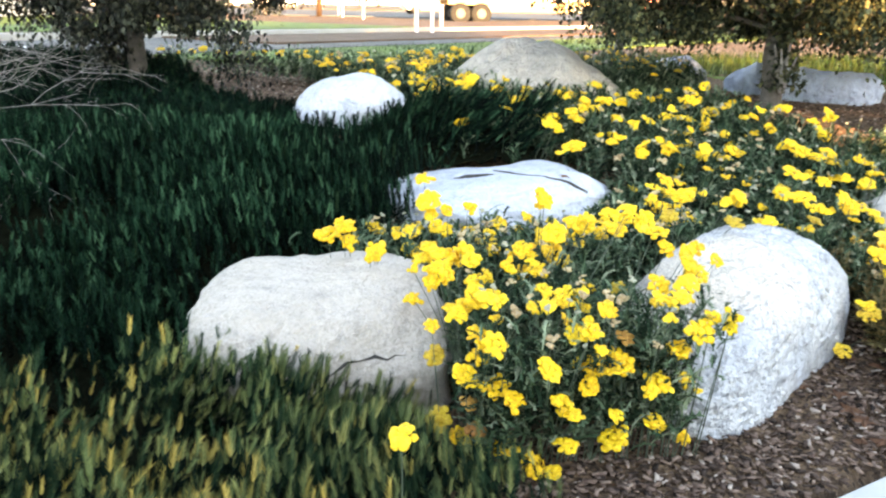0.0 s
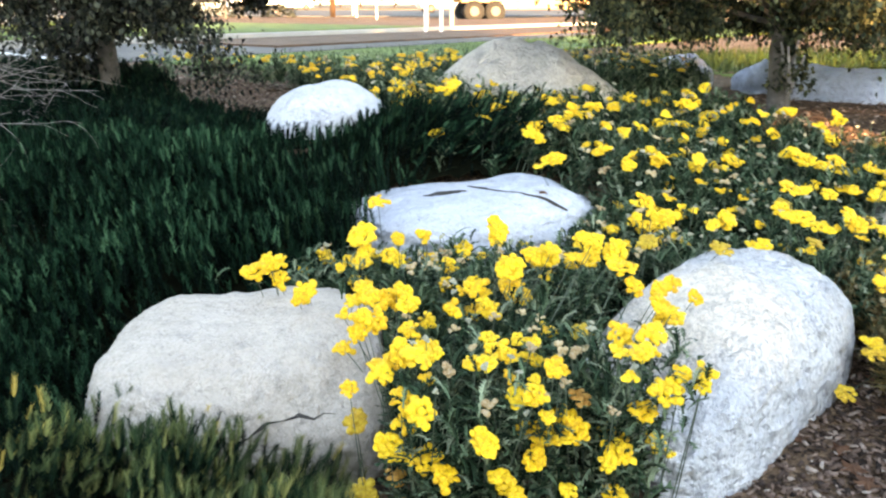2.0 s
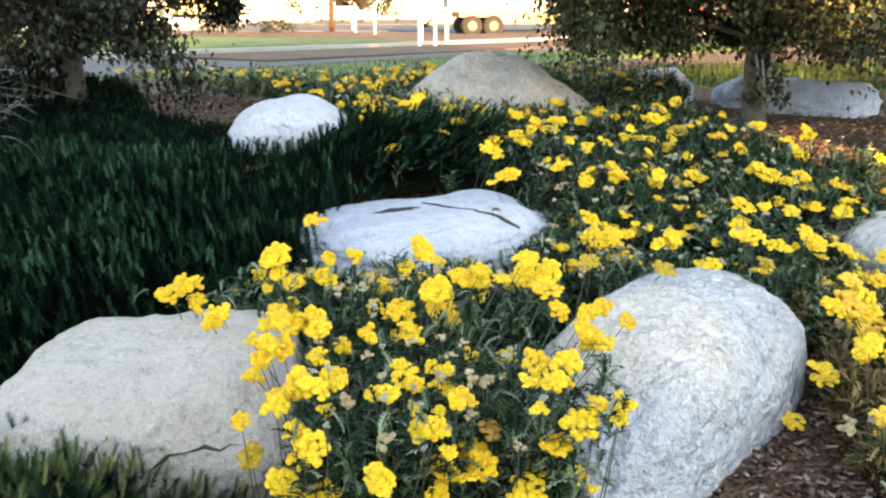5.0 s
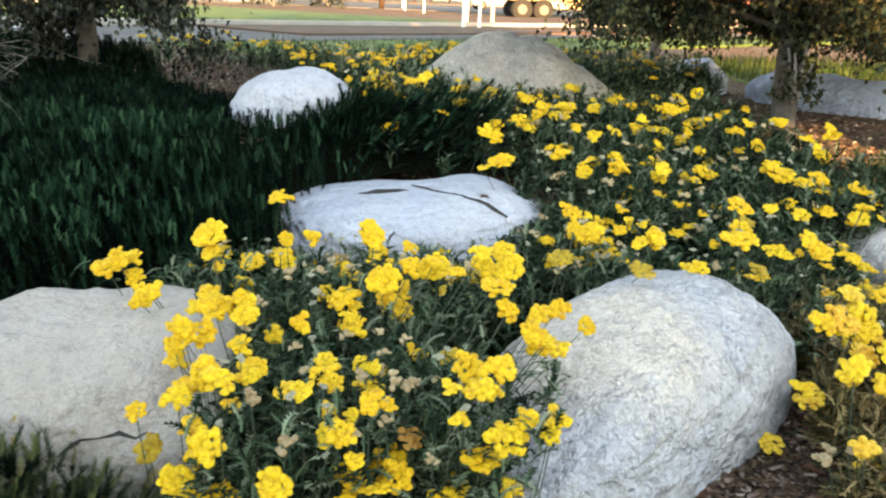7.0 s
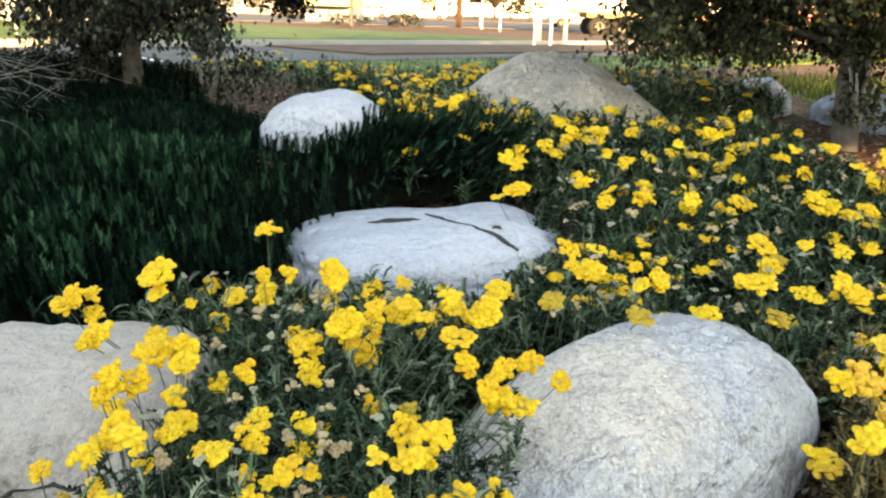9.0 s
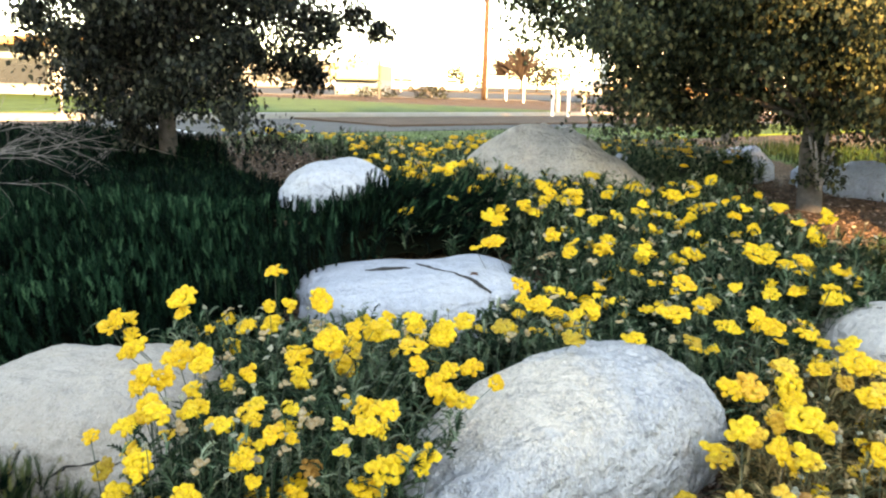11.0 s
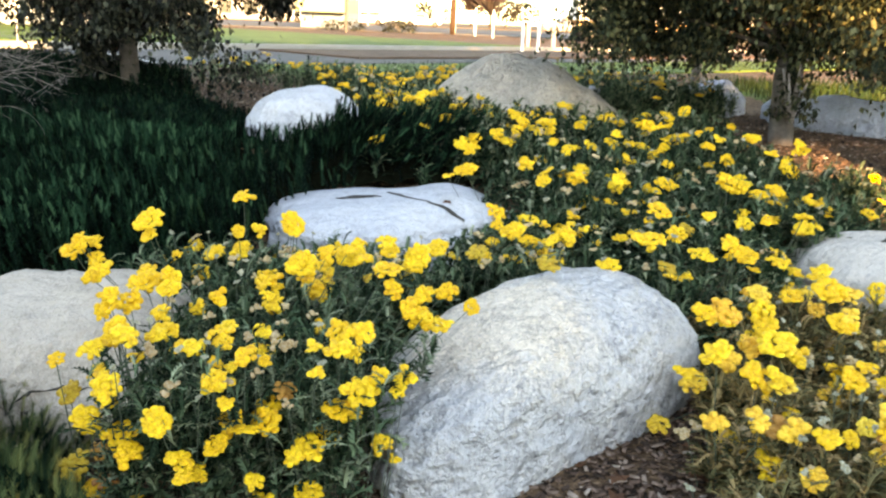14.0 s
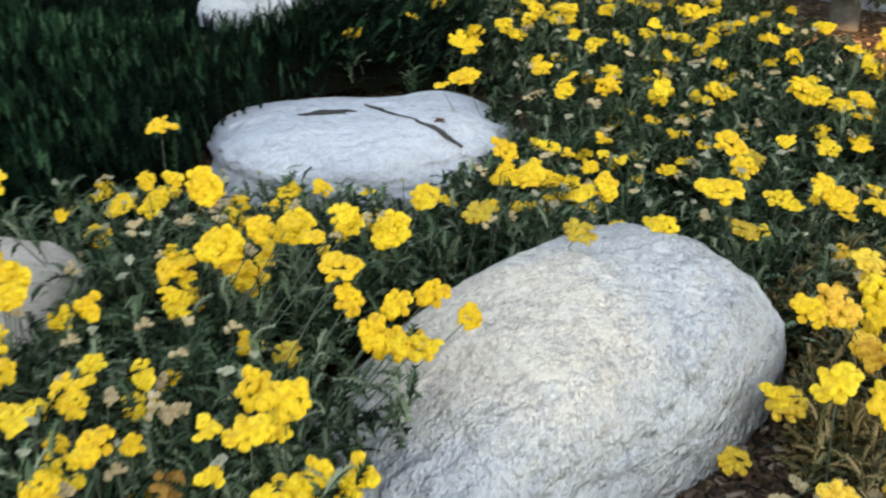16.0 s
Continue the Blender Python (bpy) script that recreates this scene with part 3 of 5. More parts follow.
def cover(poly, box4, density, size, seed, templates, tips, name, label, fresh="juniper_fresh"):
    r = np.random.default_rng(seed)
    x0, x1, y0, y1 = box4
    n = int((x1 - x0) * (y1 - y0) * density)
    x, y = r.uniform(x0, x1, n), r.uniform(y0, y1, n)
    ok = inside(poly, x + r.normal(0, 0.06, n), y + r.normal(0, 0.06, n))
    bare = np.array([noise.noise(Vector((a * 1.3, b * 1.7, 40.0))) + 0.4 * noise.noise(Vector((a * 5, b * 5, 44.0))) for a, b in zip(x, y)])
    front = name == "front_groundcover"
    if front:
        ok &= (bare > -0.4) & ((x > -2.8) | (r.random(len(x)) < 0.35))
    else:
        ok &= (bare > np.where((x < -2.2) & (y < 5), -0.12, -0.3)) | (r.random(len(x)) < 0.2)
    x, y = x[ok], y[ok]
    n = len(x)
    low = r.uniform(0, 1, n) ** 1.8
    z = ground_z(x, y) + cover_top(x, y) * (1 - 0.6 * low) - size * 0.5
    flow = np.array([noise.noise(Vector((a * 0.9, b * 0.9, 20.0))) for a, b in zip(x, y)])
    if front:
        fine = np.array([noise.noise(Vector((a * 4.5, b * 4.5, 61.0))) for a, b in zip(x, y)])
        z += 0.15 * np.clip(fine, -0.5, 0.5) - 0.1 * (r.random(n) < 0.35)
        yaw = 0.3 + 4.5 * flow + r.normal(0, 0.5, n)
        tilt = np.clip(0.2 + 0.45 * low + r.normal(0, 0.2, n), 0.0, 1.3)
    else:
        brow = np.clip((x + 1.1) / 0.6, 0, 1) * np.clip((y - 4.3) / 0.3, 0, 1)
        yaw = (-1.9 + 1.8 * flow) * (1 - brow) - 0.5 * brow + r.normal(0, 0.45, n)
        tilt = np.clip(0.12 + 0.55 * brow + 0.4 * low + r.normal(0, 0.16, n), 0.0, 1.35)
    rot = turns(yaw, tilt, r.uniform(0, 6.3, n))
    scale = size * r.uniform(0.75, 1.35, n)
    loc = np.stack([x, y, z], -1)
    which = r.integers(0, len(templates), n)
    golden = r.random(n) < tips * (1 - low) * np.clip((-1.2 - x) / 0.3, 0.06, 1) * np.clip(0.8 + 2.2 * np.array([noise.noise(Vector((a * 2.3, b * 2.3, 70.0))) for a, b in zip(x, y)]), 0.05, 1.9)
    thing_ = None
    everywhere = np.ones(n, bool)
    # Lower needles are painted in the shade colour; tips carry the growth colours.
    for level, chosen, material, part_name in ((0, everywhere, M["juniper_shade"], name), (1, ~golden, M[fresh], "fresh_tips"), (1, golden, M["juniper_tip"], "yellow_tips")):
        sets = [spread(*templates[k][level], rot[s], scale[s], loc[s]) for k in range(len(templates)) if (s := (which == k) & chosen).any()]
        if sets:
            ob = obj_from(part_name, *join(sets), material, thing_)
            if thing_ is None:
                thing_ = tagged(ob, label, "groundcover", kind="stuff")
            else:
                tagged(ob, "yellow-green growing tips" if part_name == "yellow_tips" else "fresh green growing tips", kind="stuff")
    return thing_


sprigs = [sprig_template(s, 40, 0.85) for s in (1, 2, 3)]
plumes = [sprig_template(s, 60, 1.3, 0.4, 0.012) for s in (6, 7, 8)]
slim = [sprig_template(s, 22, 1.5) for s in (4, 5)]
FRONT = [(-4.7, 2.7), (-4.5, 1.7), (-4.1, 0.9), (-3.5, 0.55), (-2.9, 0.6), (-2.2, 0.85), (-1.5, 1.15), (-0.95, 1.5), (-0.78, 1.8), (-0.85, 2.12), (-1.1, 2.3), (-1.4, 2.4), (-1.62, 2.46), (-1.75, 2.5), (-3.2, 2.45), (-4.0, 2.5)]
BANK = [(-6.3, 3.0), (-5.6, 2.6), (-4.8, 2.55), (-4.0, 2.4), (-3.0, 2.38), (-1.74, 2.42), (-1.72, 3.05), (-1.55, 3.1), (-1.1, 3.25), (-0.95, 3.6), (-0.95, 4.05), (-0.72, 4.5), (-0.35, 4.55), (-0.05, 4.5), (-0.02, 5.0), (-0.3, 5.4), (-0.62, 5.75), (-1.4, 5.95), (-1.75, 6.4), (-2.0, 6.9), (-2.3, 7.5), (-3.2, 8.1), (-4.4, 8.2), (-5.4, 8.6), (-6.2, 8.2), (-6.5, 7.0), (-6.2, 5.6), (-6.5, 4.2)]
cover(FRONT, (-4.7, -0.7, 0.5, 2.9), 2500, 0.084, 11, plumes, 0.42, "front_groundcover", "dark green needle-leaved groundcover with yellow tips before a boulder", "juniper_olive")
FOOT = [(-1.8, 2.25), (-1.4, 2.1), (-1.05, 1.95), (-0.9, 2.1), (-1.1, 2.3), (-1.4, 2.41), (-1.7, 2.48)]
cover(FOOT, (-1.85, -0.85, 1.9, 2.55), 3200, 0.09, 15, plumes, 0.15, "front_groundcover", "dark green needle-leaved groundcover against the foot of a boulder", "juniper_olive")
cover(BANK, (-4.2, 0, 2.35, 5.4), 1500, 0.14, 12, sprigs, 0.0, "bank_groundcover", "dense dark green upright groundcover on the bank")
cover(BANK, (-6.5, 0, 5.4, 8.6), 1100, 0.11, 13, slim, 0.0, "far_groundcover", "dark green groundcover round the young oak", "juniper_shade")
cover(BANK, (-6.5, -4.2, 2.35, 5.4), 500, 0.15, 14, slim, 0.0, "side_groundcover", "dark green groundcover spreading over the bank", "juniper_shade")


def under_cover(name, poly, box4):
    """A near-black sheet under the sprigs, standing for the shade in their gaps."""
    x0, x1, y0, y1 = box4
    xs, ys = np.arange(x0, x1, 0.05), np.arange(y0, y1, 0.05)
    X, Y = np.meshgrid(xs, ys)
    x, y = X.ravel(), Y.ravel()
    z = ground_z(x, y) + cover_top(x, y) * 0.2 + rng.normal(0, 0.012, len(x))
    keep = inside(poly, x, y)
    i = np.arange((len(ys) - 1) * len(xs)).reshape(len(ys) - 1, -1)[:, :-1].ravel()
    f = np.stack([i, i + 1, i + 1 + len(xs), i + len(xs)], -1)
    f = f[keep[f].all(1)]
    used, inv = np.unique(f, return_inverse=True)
    ob = obj_from(name, np.stack([x, y, z], -1)[used], inv.reshape(f.shape), M["gap_shade"])
    tagged(ob, "near-black sheet added for the shade under the groundcover", "groundcover", kind="stuff")


# Near-black, without gloss: shade between the sprigs put into the colour.
M["gap_shade"] = painted("matted_twigs", (0.006, 0.007, 0.004), 0.95, 0.6, 30, 0, 0.8, 60)
M["gap_shade"].node_tree.nodes["Principled BSDF"].inputs["Specular IOR Level"].default_value = 0.0
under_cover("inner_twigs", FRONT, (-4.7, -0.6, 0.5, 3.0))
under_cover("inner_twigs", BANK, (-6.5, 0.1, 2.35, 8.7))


# ---- yarrow ----
def head_mesh(name, seed, material, florets, spread_r):
    """A flat-topped cluster of small domed florets."""
    r = np.random.default_rng(seed)
    bm = bmesh.new()
    spots = [(0.0, 0.0, 1.0)]
    tries = 0
    while len(spots) < florets and tries < 400:
        tries += 1
        a, d = r.uniform(0, 6.28), spread_r * r.uniform(0.35, 1.0)
        q = (d * math.cos(a), d * math.sin(a) * 0.85, r.uniform(0.7, 1.15))
        if all((q[0] - o[0]) ** 2 + (q[1] - o[1]) ** 2 > 0.0098 ** 2 for o in spots):
            spots.append(q)
    for x, y, s in spots:
        made = bmesh.ops.create_icosphere(bm, subdivisions=2, radius=0.0105 * s)
        keep = []
        for v in made["verts"]:
            if v.co.z < -0.35 * 0.0105 * s:
                continue
            k = 1 + 0.3 * noise.noise(v.co * 260 + Vector((seed, x * 90, y * 90)))
            v.co = Vector((v.co.x * k, v.co.y * k, v.co.z * 0.5 * k))
            keep.append(v)
        bmesh.ops.transform(bm, matrix=Matrix.Translation((x, y, -3.4 * (x * x + y * y) + r.uniform(-0.004, 0.004))) @ pose(0, 0, 0, r.uniform(-18, 18), r.uniform(-18, 18), r.uniform(0, 90)), verts=keep)
        gone = set(made["verts"]) - set(keep)
        bmesh.ops.delete(bm, geom=list(gone), context="VERTS")
    me = bpy.data.meshes.new(name)
    bm.to_mesh(me)
    bm.free()
    me.polygons.foreach_set("use_smooth", [True] * len(me.polygons))
    me.materials.append(material)
    return me


HEADS = {
    "yellow": [head_mesh("flower_head", s, M["yellow"], n, w) for s, n, w in ((1, 13, 0.028), (2, 17, 0.032), (3, 10, 0.024), (4, 20, 0.035), (5, 15, 0.03), (6, 7, 0.02))],
    "ochre": [head_mesh("ochre_flower_head", s, M["ochre"], n, w) for s, n, w in ((11, 20, 0.031), (12, 17, 0.028))],
    "dry": [head_mesh("dry_flower_head", s, M["dry"], n, w) for s, n, w in ((21, 5, 0.022), (22, 7, 0.026))],
    "amber": [head_mesh("fading_flower_head", s, M["amber"], n, w) for s, n, w in ((41, 13, 0.028), (42, 17, 0.031), (43, 10, 0.024))],
    "rust": [head_mesh("withered_flower_head", s, M["rust"], n, w) for s, n, w in ((51, 12, 0.027), (52, 9, 0.024))],
    "bud": [head_mesh("bud_head", s, M["bud"], n, w) for s, n, w in ((31, 3, 0.017), (32, 5, 0.02))],
}


def feather_template(seed, pairs=6, wide=0.13):
    """A grey-green feathery leaf, one unit long, arching up and over."""
    r = np.random.default_rng(seed)
    curve = lambda s: np.array([0.6 * s + 0.15 * s * s, 0, 0.8 * s - 0.5 * s * s])
    v, f = [], []
    for i in range(pairs + 1):
        s = i / pairs
        w = 0.034 * (1 - 0.8 * s)
        v += [curve(s) + (0, w, 0.01), curve(s) - (0, w, -0.01)]
    for i in range(pairs):
        k = 2 * i
        f += [(k, k + 1, k + 3), (k, k + 3, k + 2)]
        if i:
            long = wide * math.sin(math.pi * (0.15 + 0.75 * i / pairs)) + 0.025
            for side, a in ((1, k), (-1, k + 1)):
                v.append(curve((i + 1) / pairs) + np.array([0.05, side * long, r.uniform(0.0, 0.07)]))
                f.append((a, a + 2, len(v) - 1))
    return np.array(v), np.array(f)


feathers = [feather_template(1, 6, 0.17), feather_template(2, 7, 0.13), feather_template(3, 5, 0.1)]

def in_boulders(x, y, z):
    """Whether places lie inside the two big boulders at the front."""
    along, across = 0.862 * x + 0.507 * y, 0.862 * y - 0.507 * x
    long_one = (along > 0.96) & (along < 2.2) & (across > 1.95 + 0.2 * np.clip(along - 1.3, 0, 1)) & (across < 2.62) & (z < 0.3 + 0.22 * np.clip((along - 0.95) / 0.35, 0, 1) - 0.12 * np.clip(along - 1.6, 0, 1))
    cream = (x < -0.88) & (x > -1.72) & (y > 2.3) & (y < 3.02) & (z < 0.47)
    return long_one | cream


def outside(x, y):
    """The nearest free ground beside the two big boulders."""
    if -1.72 < x < -0.86 and 2.2 < y < 3.04:
        return (x, 3.05) if y > 2.62 else (-0.85, y)
    along, across = 0.862 * x + 0.507 * y, 0.862 * y - 0.507 * x
    if 0.9 < along < 2.22 and 1.85 < across < 2.66:
        if along < 1.3:
            along = 0.76
        elif along > 1.95 or across < 2.2:
            along = 2.23
        else:
            across = 2.67
        return 0.862 * along - 0.507 * across, 0.507 * along + 0.862 * across
    return x, y


def mass_top(x, y):
    """Height of the big yarrow stand's leaves between the boulders."""
    return 0.06 + 0.45 * smooth01((y - 1.76) / 0.32) - 0.07 * np.clip((y - 3.1) / 0.4, 0, 1)


def yarrow(x, y, zone, heads, ochre, radius=0.36, leaves=950, extra=7, dry=6, buds=9, rust=()):
    """A yarrow clump: leafy shoots, stems and flower heads, each head given by its offset in the plan and its height."""
    r = np.random.default_rng(int(1000 + 97 * x + 31 * y * 7) % 99991)
    gz = float(ground_z(x, y))
    tall = {1: 0.44, 2: 0.28, 3: 0.34, 4: 0.22, 5: 0.36}[zone]
    label = {1: "yellow yarrow clump with grey-green feathery leaves between boulders", 2: "yellow yarrow clump with grey-green leaves on the bank",
             3: "yellow yarrow clump behind the white boulder", 4: "yarrow clump with yellow and fading orange heads on mulch", 5: "grey-green yarrow clump with few flowers"}[zone]
    ob = thing("yarrow_plant", x, y, gz, label, "flowering plant", "yarrow clumps in the bed")
    shoots = max(8, leaves // 9)
    a, d = r.uniform(0, 6.28, shoots), radius * np.sqrt(r.uniform(0, 1, shoots))
    sx, sy = d * np.cos(a), d * np.sin(a)
    rise = tall * (1 - 0.45 * (d / radius) ** 3)
    if zone == 1:
        rise = np.maximum(0.06, mass_top(x + sx, y + sy) - ground_z(x + sx, y + sy))
    rise = rise * r.uniform(0.45, 1.0, shoots) ** 0.5
    which_shoot = np.repeat(np.arange(shoots), 16)
    n = len(which_shoot)
    level = np.tile(np.linspace(0.3, 1.0, 16), shoots) + r.normal(0, 0.04, n)
    spin = np.tile(np.arange(16) * 2.4, shoots) + a[which_shoot]
    lean = 0.12 * level
    lx = sx[which_shoot] + lean * rise[which_shoot] * np.cos(a[which_shoot]) + r.normal(0, 0.006, n)
    ly = sy[which_shoot] + lean * rise[which_shoot] * np.sin(a[which_shoot]) + r.normal(0, 0.006, n)
    lz = ground_z(x + lx, y + ly) - gz + rise[which_shoot] * level - 0.02
    size = r.uniform(0.07, 0.125, n) * (1.2 - 0.55 * level)
    free = ~in_boulders(x + lx, y + ly, gz + lz)
    along, across = 0.862 * (x + lx) + 0.507 * (y + ly), 0.862 * (y + ly) - 0.507 * (x + lx)
    free &= ~((along > 0.85 + 0.4 * np.clip(gz + lz - 0.3, 0, 0.2)) & (x + lx < 0.6 + 0.25 * np.clip(y + ly - 2.35, 0, 1)) & (across < 2.1))
    free &= ~((x + lx < -0.88) & (x + lx > -1.75) & (y + ly < 2.75))
    if zone == 1:
        free &= y + ly > 2.05
    rot = turns(spin + r.normal(0, 0.35, n), r.normal(-0.15, 0.35, n), 0 * spin)
    which = r.integers(0, 3, n)
    loc = np.stack([lx, ly, lz], -1)
    sets = [spread(*feathers[k], rot[m], size[m], loc[m]) for k in range(3) if (m := (which == k) & free).any()]
    if sets:
        tagged(obj_from("foliage", *join(sets), M["yarrow_dry" if zone == 4 else "yarrow_leaf"], ob), "grey-green feathery leaves", kind="stuff")
    stems = bmesh.new()
    spots = [("amber" if zone == 4 and r.random() < 0.55 else "yellow", u, v, w, 1.0) for u, v, w in heads] + [("ochre", u, v, w, 1.0) for u, v, w in ochre] + [("rust", u, v, w, 1.0) for u, v, w in rust]
    for u, v, w in heads:
        for _ in range(0 if len(heads) == 1 else 1 if zone in (1, 4) else 2):
            if r.random() < 0.6:
                spots.append(("amber" if zone == 4 and r.random() < 0.4 else "yellow", u + r.normal(0, 0.045), v + r.normal(0, 0.035), w - r.uniform(0.003, 0.04), r.uniform(0.6, 0.9)))
    for kind, count, low in (("yellow", extra, 0.03), ("dry", dry, 0.02), ("bud", buds, -0.015)):
        for _ in range(count):
            b, e = r.uniform(0, 6.28), radius * math.sqrt(r.uniform(0, 1))
            u, v = e * math.cos(b), e * math.sin(b)
            if zone == 1:
                h = float(mass_top(x + u, y + v)) - gz + 0.03
            else:
                h = float(ground_z(x + u, y + v)) - gz + tall * (1 - 0.3 * (e / radius) ** 2) + 0.02
            if outside(x + u, y + v) != (x + u, y + v) or (zone == 1 and (y + v < 1.97 or (x + u < -0.92 and y + v < 2.7) or (x + u > -0.3 and y + v < 2.3))):
                continue
            spots.append(("amber" if zone == 4 and kind == "yellow" and r.random() < 0.55 else kind, u, v, h - low - r.uniform(0, 0.05), r.uniform(0.6, 0.9)))
    for kind, u, v, h, big in spots:
        fx, fy = outside(x + u * 0.7, y + v * 0.7)
        if zone == 1:
            fy = max(fy, 2.13)
        fx, fy = fx - x, fy - y
        fz = float(ground_z(x + fx, y + fy)) - gz
        top_at = Vector((u, v, h))
        mid = Vector(((fx + u) / 2 * 1.05, (fy + v) / 2 * 1.05, (fz + h) * 0.55 + 0.02))
        tube(stems, [(fx, fy, fz), mid, top_at - Vector((0, 0, 0.004))], [0.0019, 0.0016, 0.0013], 4)
        choices = HEADS[kind]
        me = choices[int(r.integers(0, len(choices)))]
        head = new(me.name.split(".")[0], me)
        head.parent = ob
        tip = r.normal(0, 0.2, 2)
        s = big * r.uniform(0.85, 1.15) * {1: 1.04, 4: 1.38}.get(zone, 1.3) * {"bud": 0.6, "dry": 0.85}.get(kind, 1.0)
        head.matrix_basis = Matrix.Translation(top_at) @ Euler((tip[0] + (0.6 if zone in (1, 4) else 0.4), tip[1], 0)).to_matrix().to_4x4() @ Matrix.Rotation(r.uniform(0, 6.28), 4, "Z") @ Matrix.Diagonal((s, s, s, 1))
    tagged(part("stemwork", stems, M["yarrow_stem"], ob), "thin grey-green stems", kind="stuff")


yarrow(-1.08, 2.72, 1, [(-0.01, -0.05, 0.43), (-0.02, -0.05, 0.43), (-0.17, 0.12, 0.44), (-0.12, 0.05, 0.48), (0.14, -0.11, 0.45), (-0.12, 0.07, 0.49), (0.14, -0.08, 0.59), (0.11, -0.12, 0.42), (0.17, -0.21, 0.45), (0.08, -0.21, 0.32)], [])
yarrow(-0.85, 2.25, 1, [(0.01, 0.27, 0.51), (-0.07, 0.17, 0.47), (-0.11, 0.12, 0.48), (-0.02, -0.05, 0.47), (-0.07, -0.08, 0.43), (0.01, -0.20, 0.39), (-0.01, 0.26, 0.52), (-0.10, 0.11, 0.50), (-0.07, 0.00, 0.42), (-0.03, -0.14, 0.40), (-0.02, -0.13, 0.33), (0.01, -0.08, 0.47), (0.02, -0.17, 0.26), (-0.06, -0.11, 0.09), (0.05, -0.18, 0.09)], [(-0.13, -0.08, 0.32), (0.0, -0.1, 0.06), (-0.12, -0.1, 0.14)], rust=((-0.04, -0.12, 0.2), (-0.03, -0.14, 0.13)))
yarrow(-0.62, 2.12, 1, [(0.08, -0.03, 0.47), (0.01, -0.02, 0.40), (-0.06, 0.04, 0.46), (-0.02, 0.13, 0.46), (0.11, 0.02, 0.31), (0.03, 0.01, 0.30), (-0.17, -0.09, 0.25), (0.09, -0.07, 0.31), (0.05, -0.04, 0.31), (-0.05, -0.11, 0.25), (-0.03, -0.08, 0.21), (-0.03, -0.1, 0.12), (0.11, -0.08, 0.19), (0.11, -0.07, 0.12), (-0.11, -0.09, 0.06)], [])
yarrow(-0.36, 2.12, 1, [(0.01, 0.10, 0.49), (-0.03, -0.01, 0.49), (0.12, -0.02, 0.43), (0.08, -0.04, 0.40), (0.18, -0.01, 0.43), (0.03, -0.03, 0.35), (0.07, 0.04, 0.51), (0.03, -0.01, 0.49), (0.05, 0.02, 0.32), (0.12, 0.11, 0.20), (-0.03, -0.06, 0.27), (-0.03, 0.05, 0.27), (-0.13, -0.04, 0.32), (-0.03, -0.05, 0.15), (0.09, 0.02, 0.06)], [], rust=((-0.10, 0.03, 0.37),))
yarrow(-0.62, 2.70, 1, [(0.11, 0.02, 0.42), (0.07, 0.03, 0.58), (-0.09, -0.19, 0.42), (0.01, 0.04, 0.33), (-0.00, 0.00, 0.42), (0.12, 0.07, 0.38), (-0.00, 0.04, 0.42), (0.03, -0.07, 0.37), (0.13, 0.07, 0.37), (0.10, -0.01, 0.47)], [])
yarrow(-0.34, 2.62, 1, [(0.06, 0.07, 0.56), (-0.05, 0.16, 0.49), (-0.11, 0.11, 0.51), (-0.05, 0.12, 0.52), (0.00, 0.07, 0.51), (-0.10, -0.06, 0.34), (0.15, 0.14, 0.50)], [(-0.02, -0.11, 0.35)])
yarrow(-0.75, 3.15, 1, [(-0.11, 0.25, 0.46), (0.02, -0.07, 0.41)], [])
yarrow(-0.12, 3.10, 1, [(0.17, 0.09, 0.50), (-0.02, 0.15, 0.35)], [(0.11, -0.12, 0.41)])
yarrow(0.30, 3.10, 1, [(-0.02, -0.03, 0.46), (-0.02, -0.07, 0.46), (0.13, -0.03, 0.35), (-0.19, 0.06, 0.44)], [(-0.09, -0.19, 0.39)])
yarrow(-0.20, 2.45, 1, [(-0.06, 0.05, 0.55), (0.01, -0.06, 0.48), (0.10, 0.10, 0.48), (0.08, 0.03, 0.41), (0.04, -0.03, 0.44), (0.04, 0.03, 0.49)], [])
yarrow(0.62, 3.15, 2, [(0.00, 0.13, 0.49), (0.18, 0.22, 0.32), (-0.07, -0.07, 0.43)], [(0.00, -0.08, 0.34)])
yarrow(0.90, 3.65, 2, [(0.26, 0.09, 0.29), (0.40, 0.09, 0.31), (0.01, 0.04, 0.31), (-0.00, -0.32, 0.28), (0.09, -0.23, 0.22), (0.22, -0.19, 0.19)], [(-0.07, 0.04, 0.25)])
yarrow(0.40, 4.20, 2, [(-0.45, -0.10, 0.28), (0.05, -0.10, 0.27), (-0.18, 0.04, 0.30), (-0.09, -0.08, 0.28), (0.22, -0.10, 0.26)], [])
yarrow(0.20, 4.90, 2, [(0.04, -0.01, 0.30), (0.18, 0.03, 0.30), (-0.10, -0.22, 0.26)], [])
yarrow(0.75, 4.60, 2, [(0.16, 0.37, 0.36), (-0.04, 0.17, 0.33)], [])
yarrow(1.15, 4.20, 2, [(-0.05, -0.07, 0.30), (-0.27, 0.11, 0.24), (0.11, -0.03, 0.23), (0.26, 0.06, 0.20)], [])
yarrow(1.30, 4.85, 2, [(-0.09, -0.14, 0.28), (0.10, -0.05, 0.29)], [])
yarrow(1.62, 4.45, 2, [(-0.10, -0.30, 0.14), (-0.21, 0.05, 0.31), (-0.02, 0.22, 0.34)], [])
yarrow(0.95, 2.90, 4, [(-0.14, -0.17, 0.23), (-0.09, -0.22, 0.27), (-0.02, 0.18, 0.30), (-0.04, 0.05, 0.27), (0.01, -0.14, 0.20)], [])
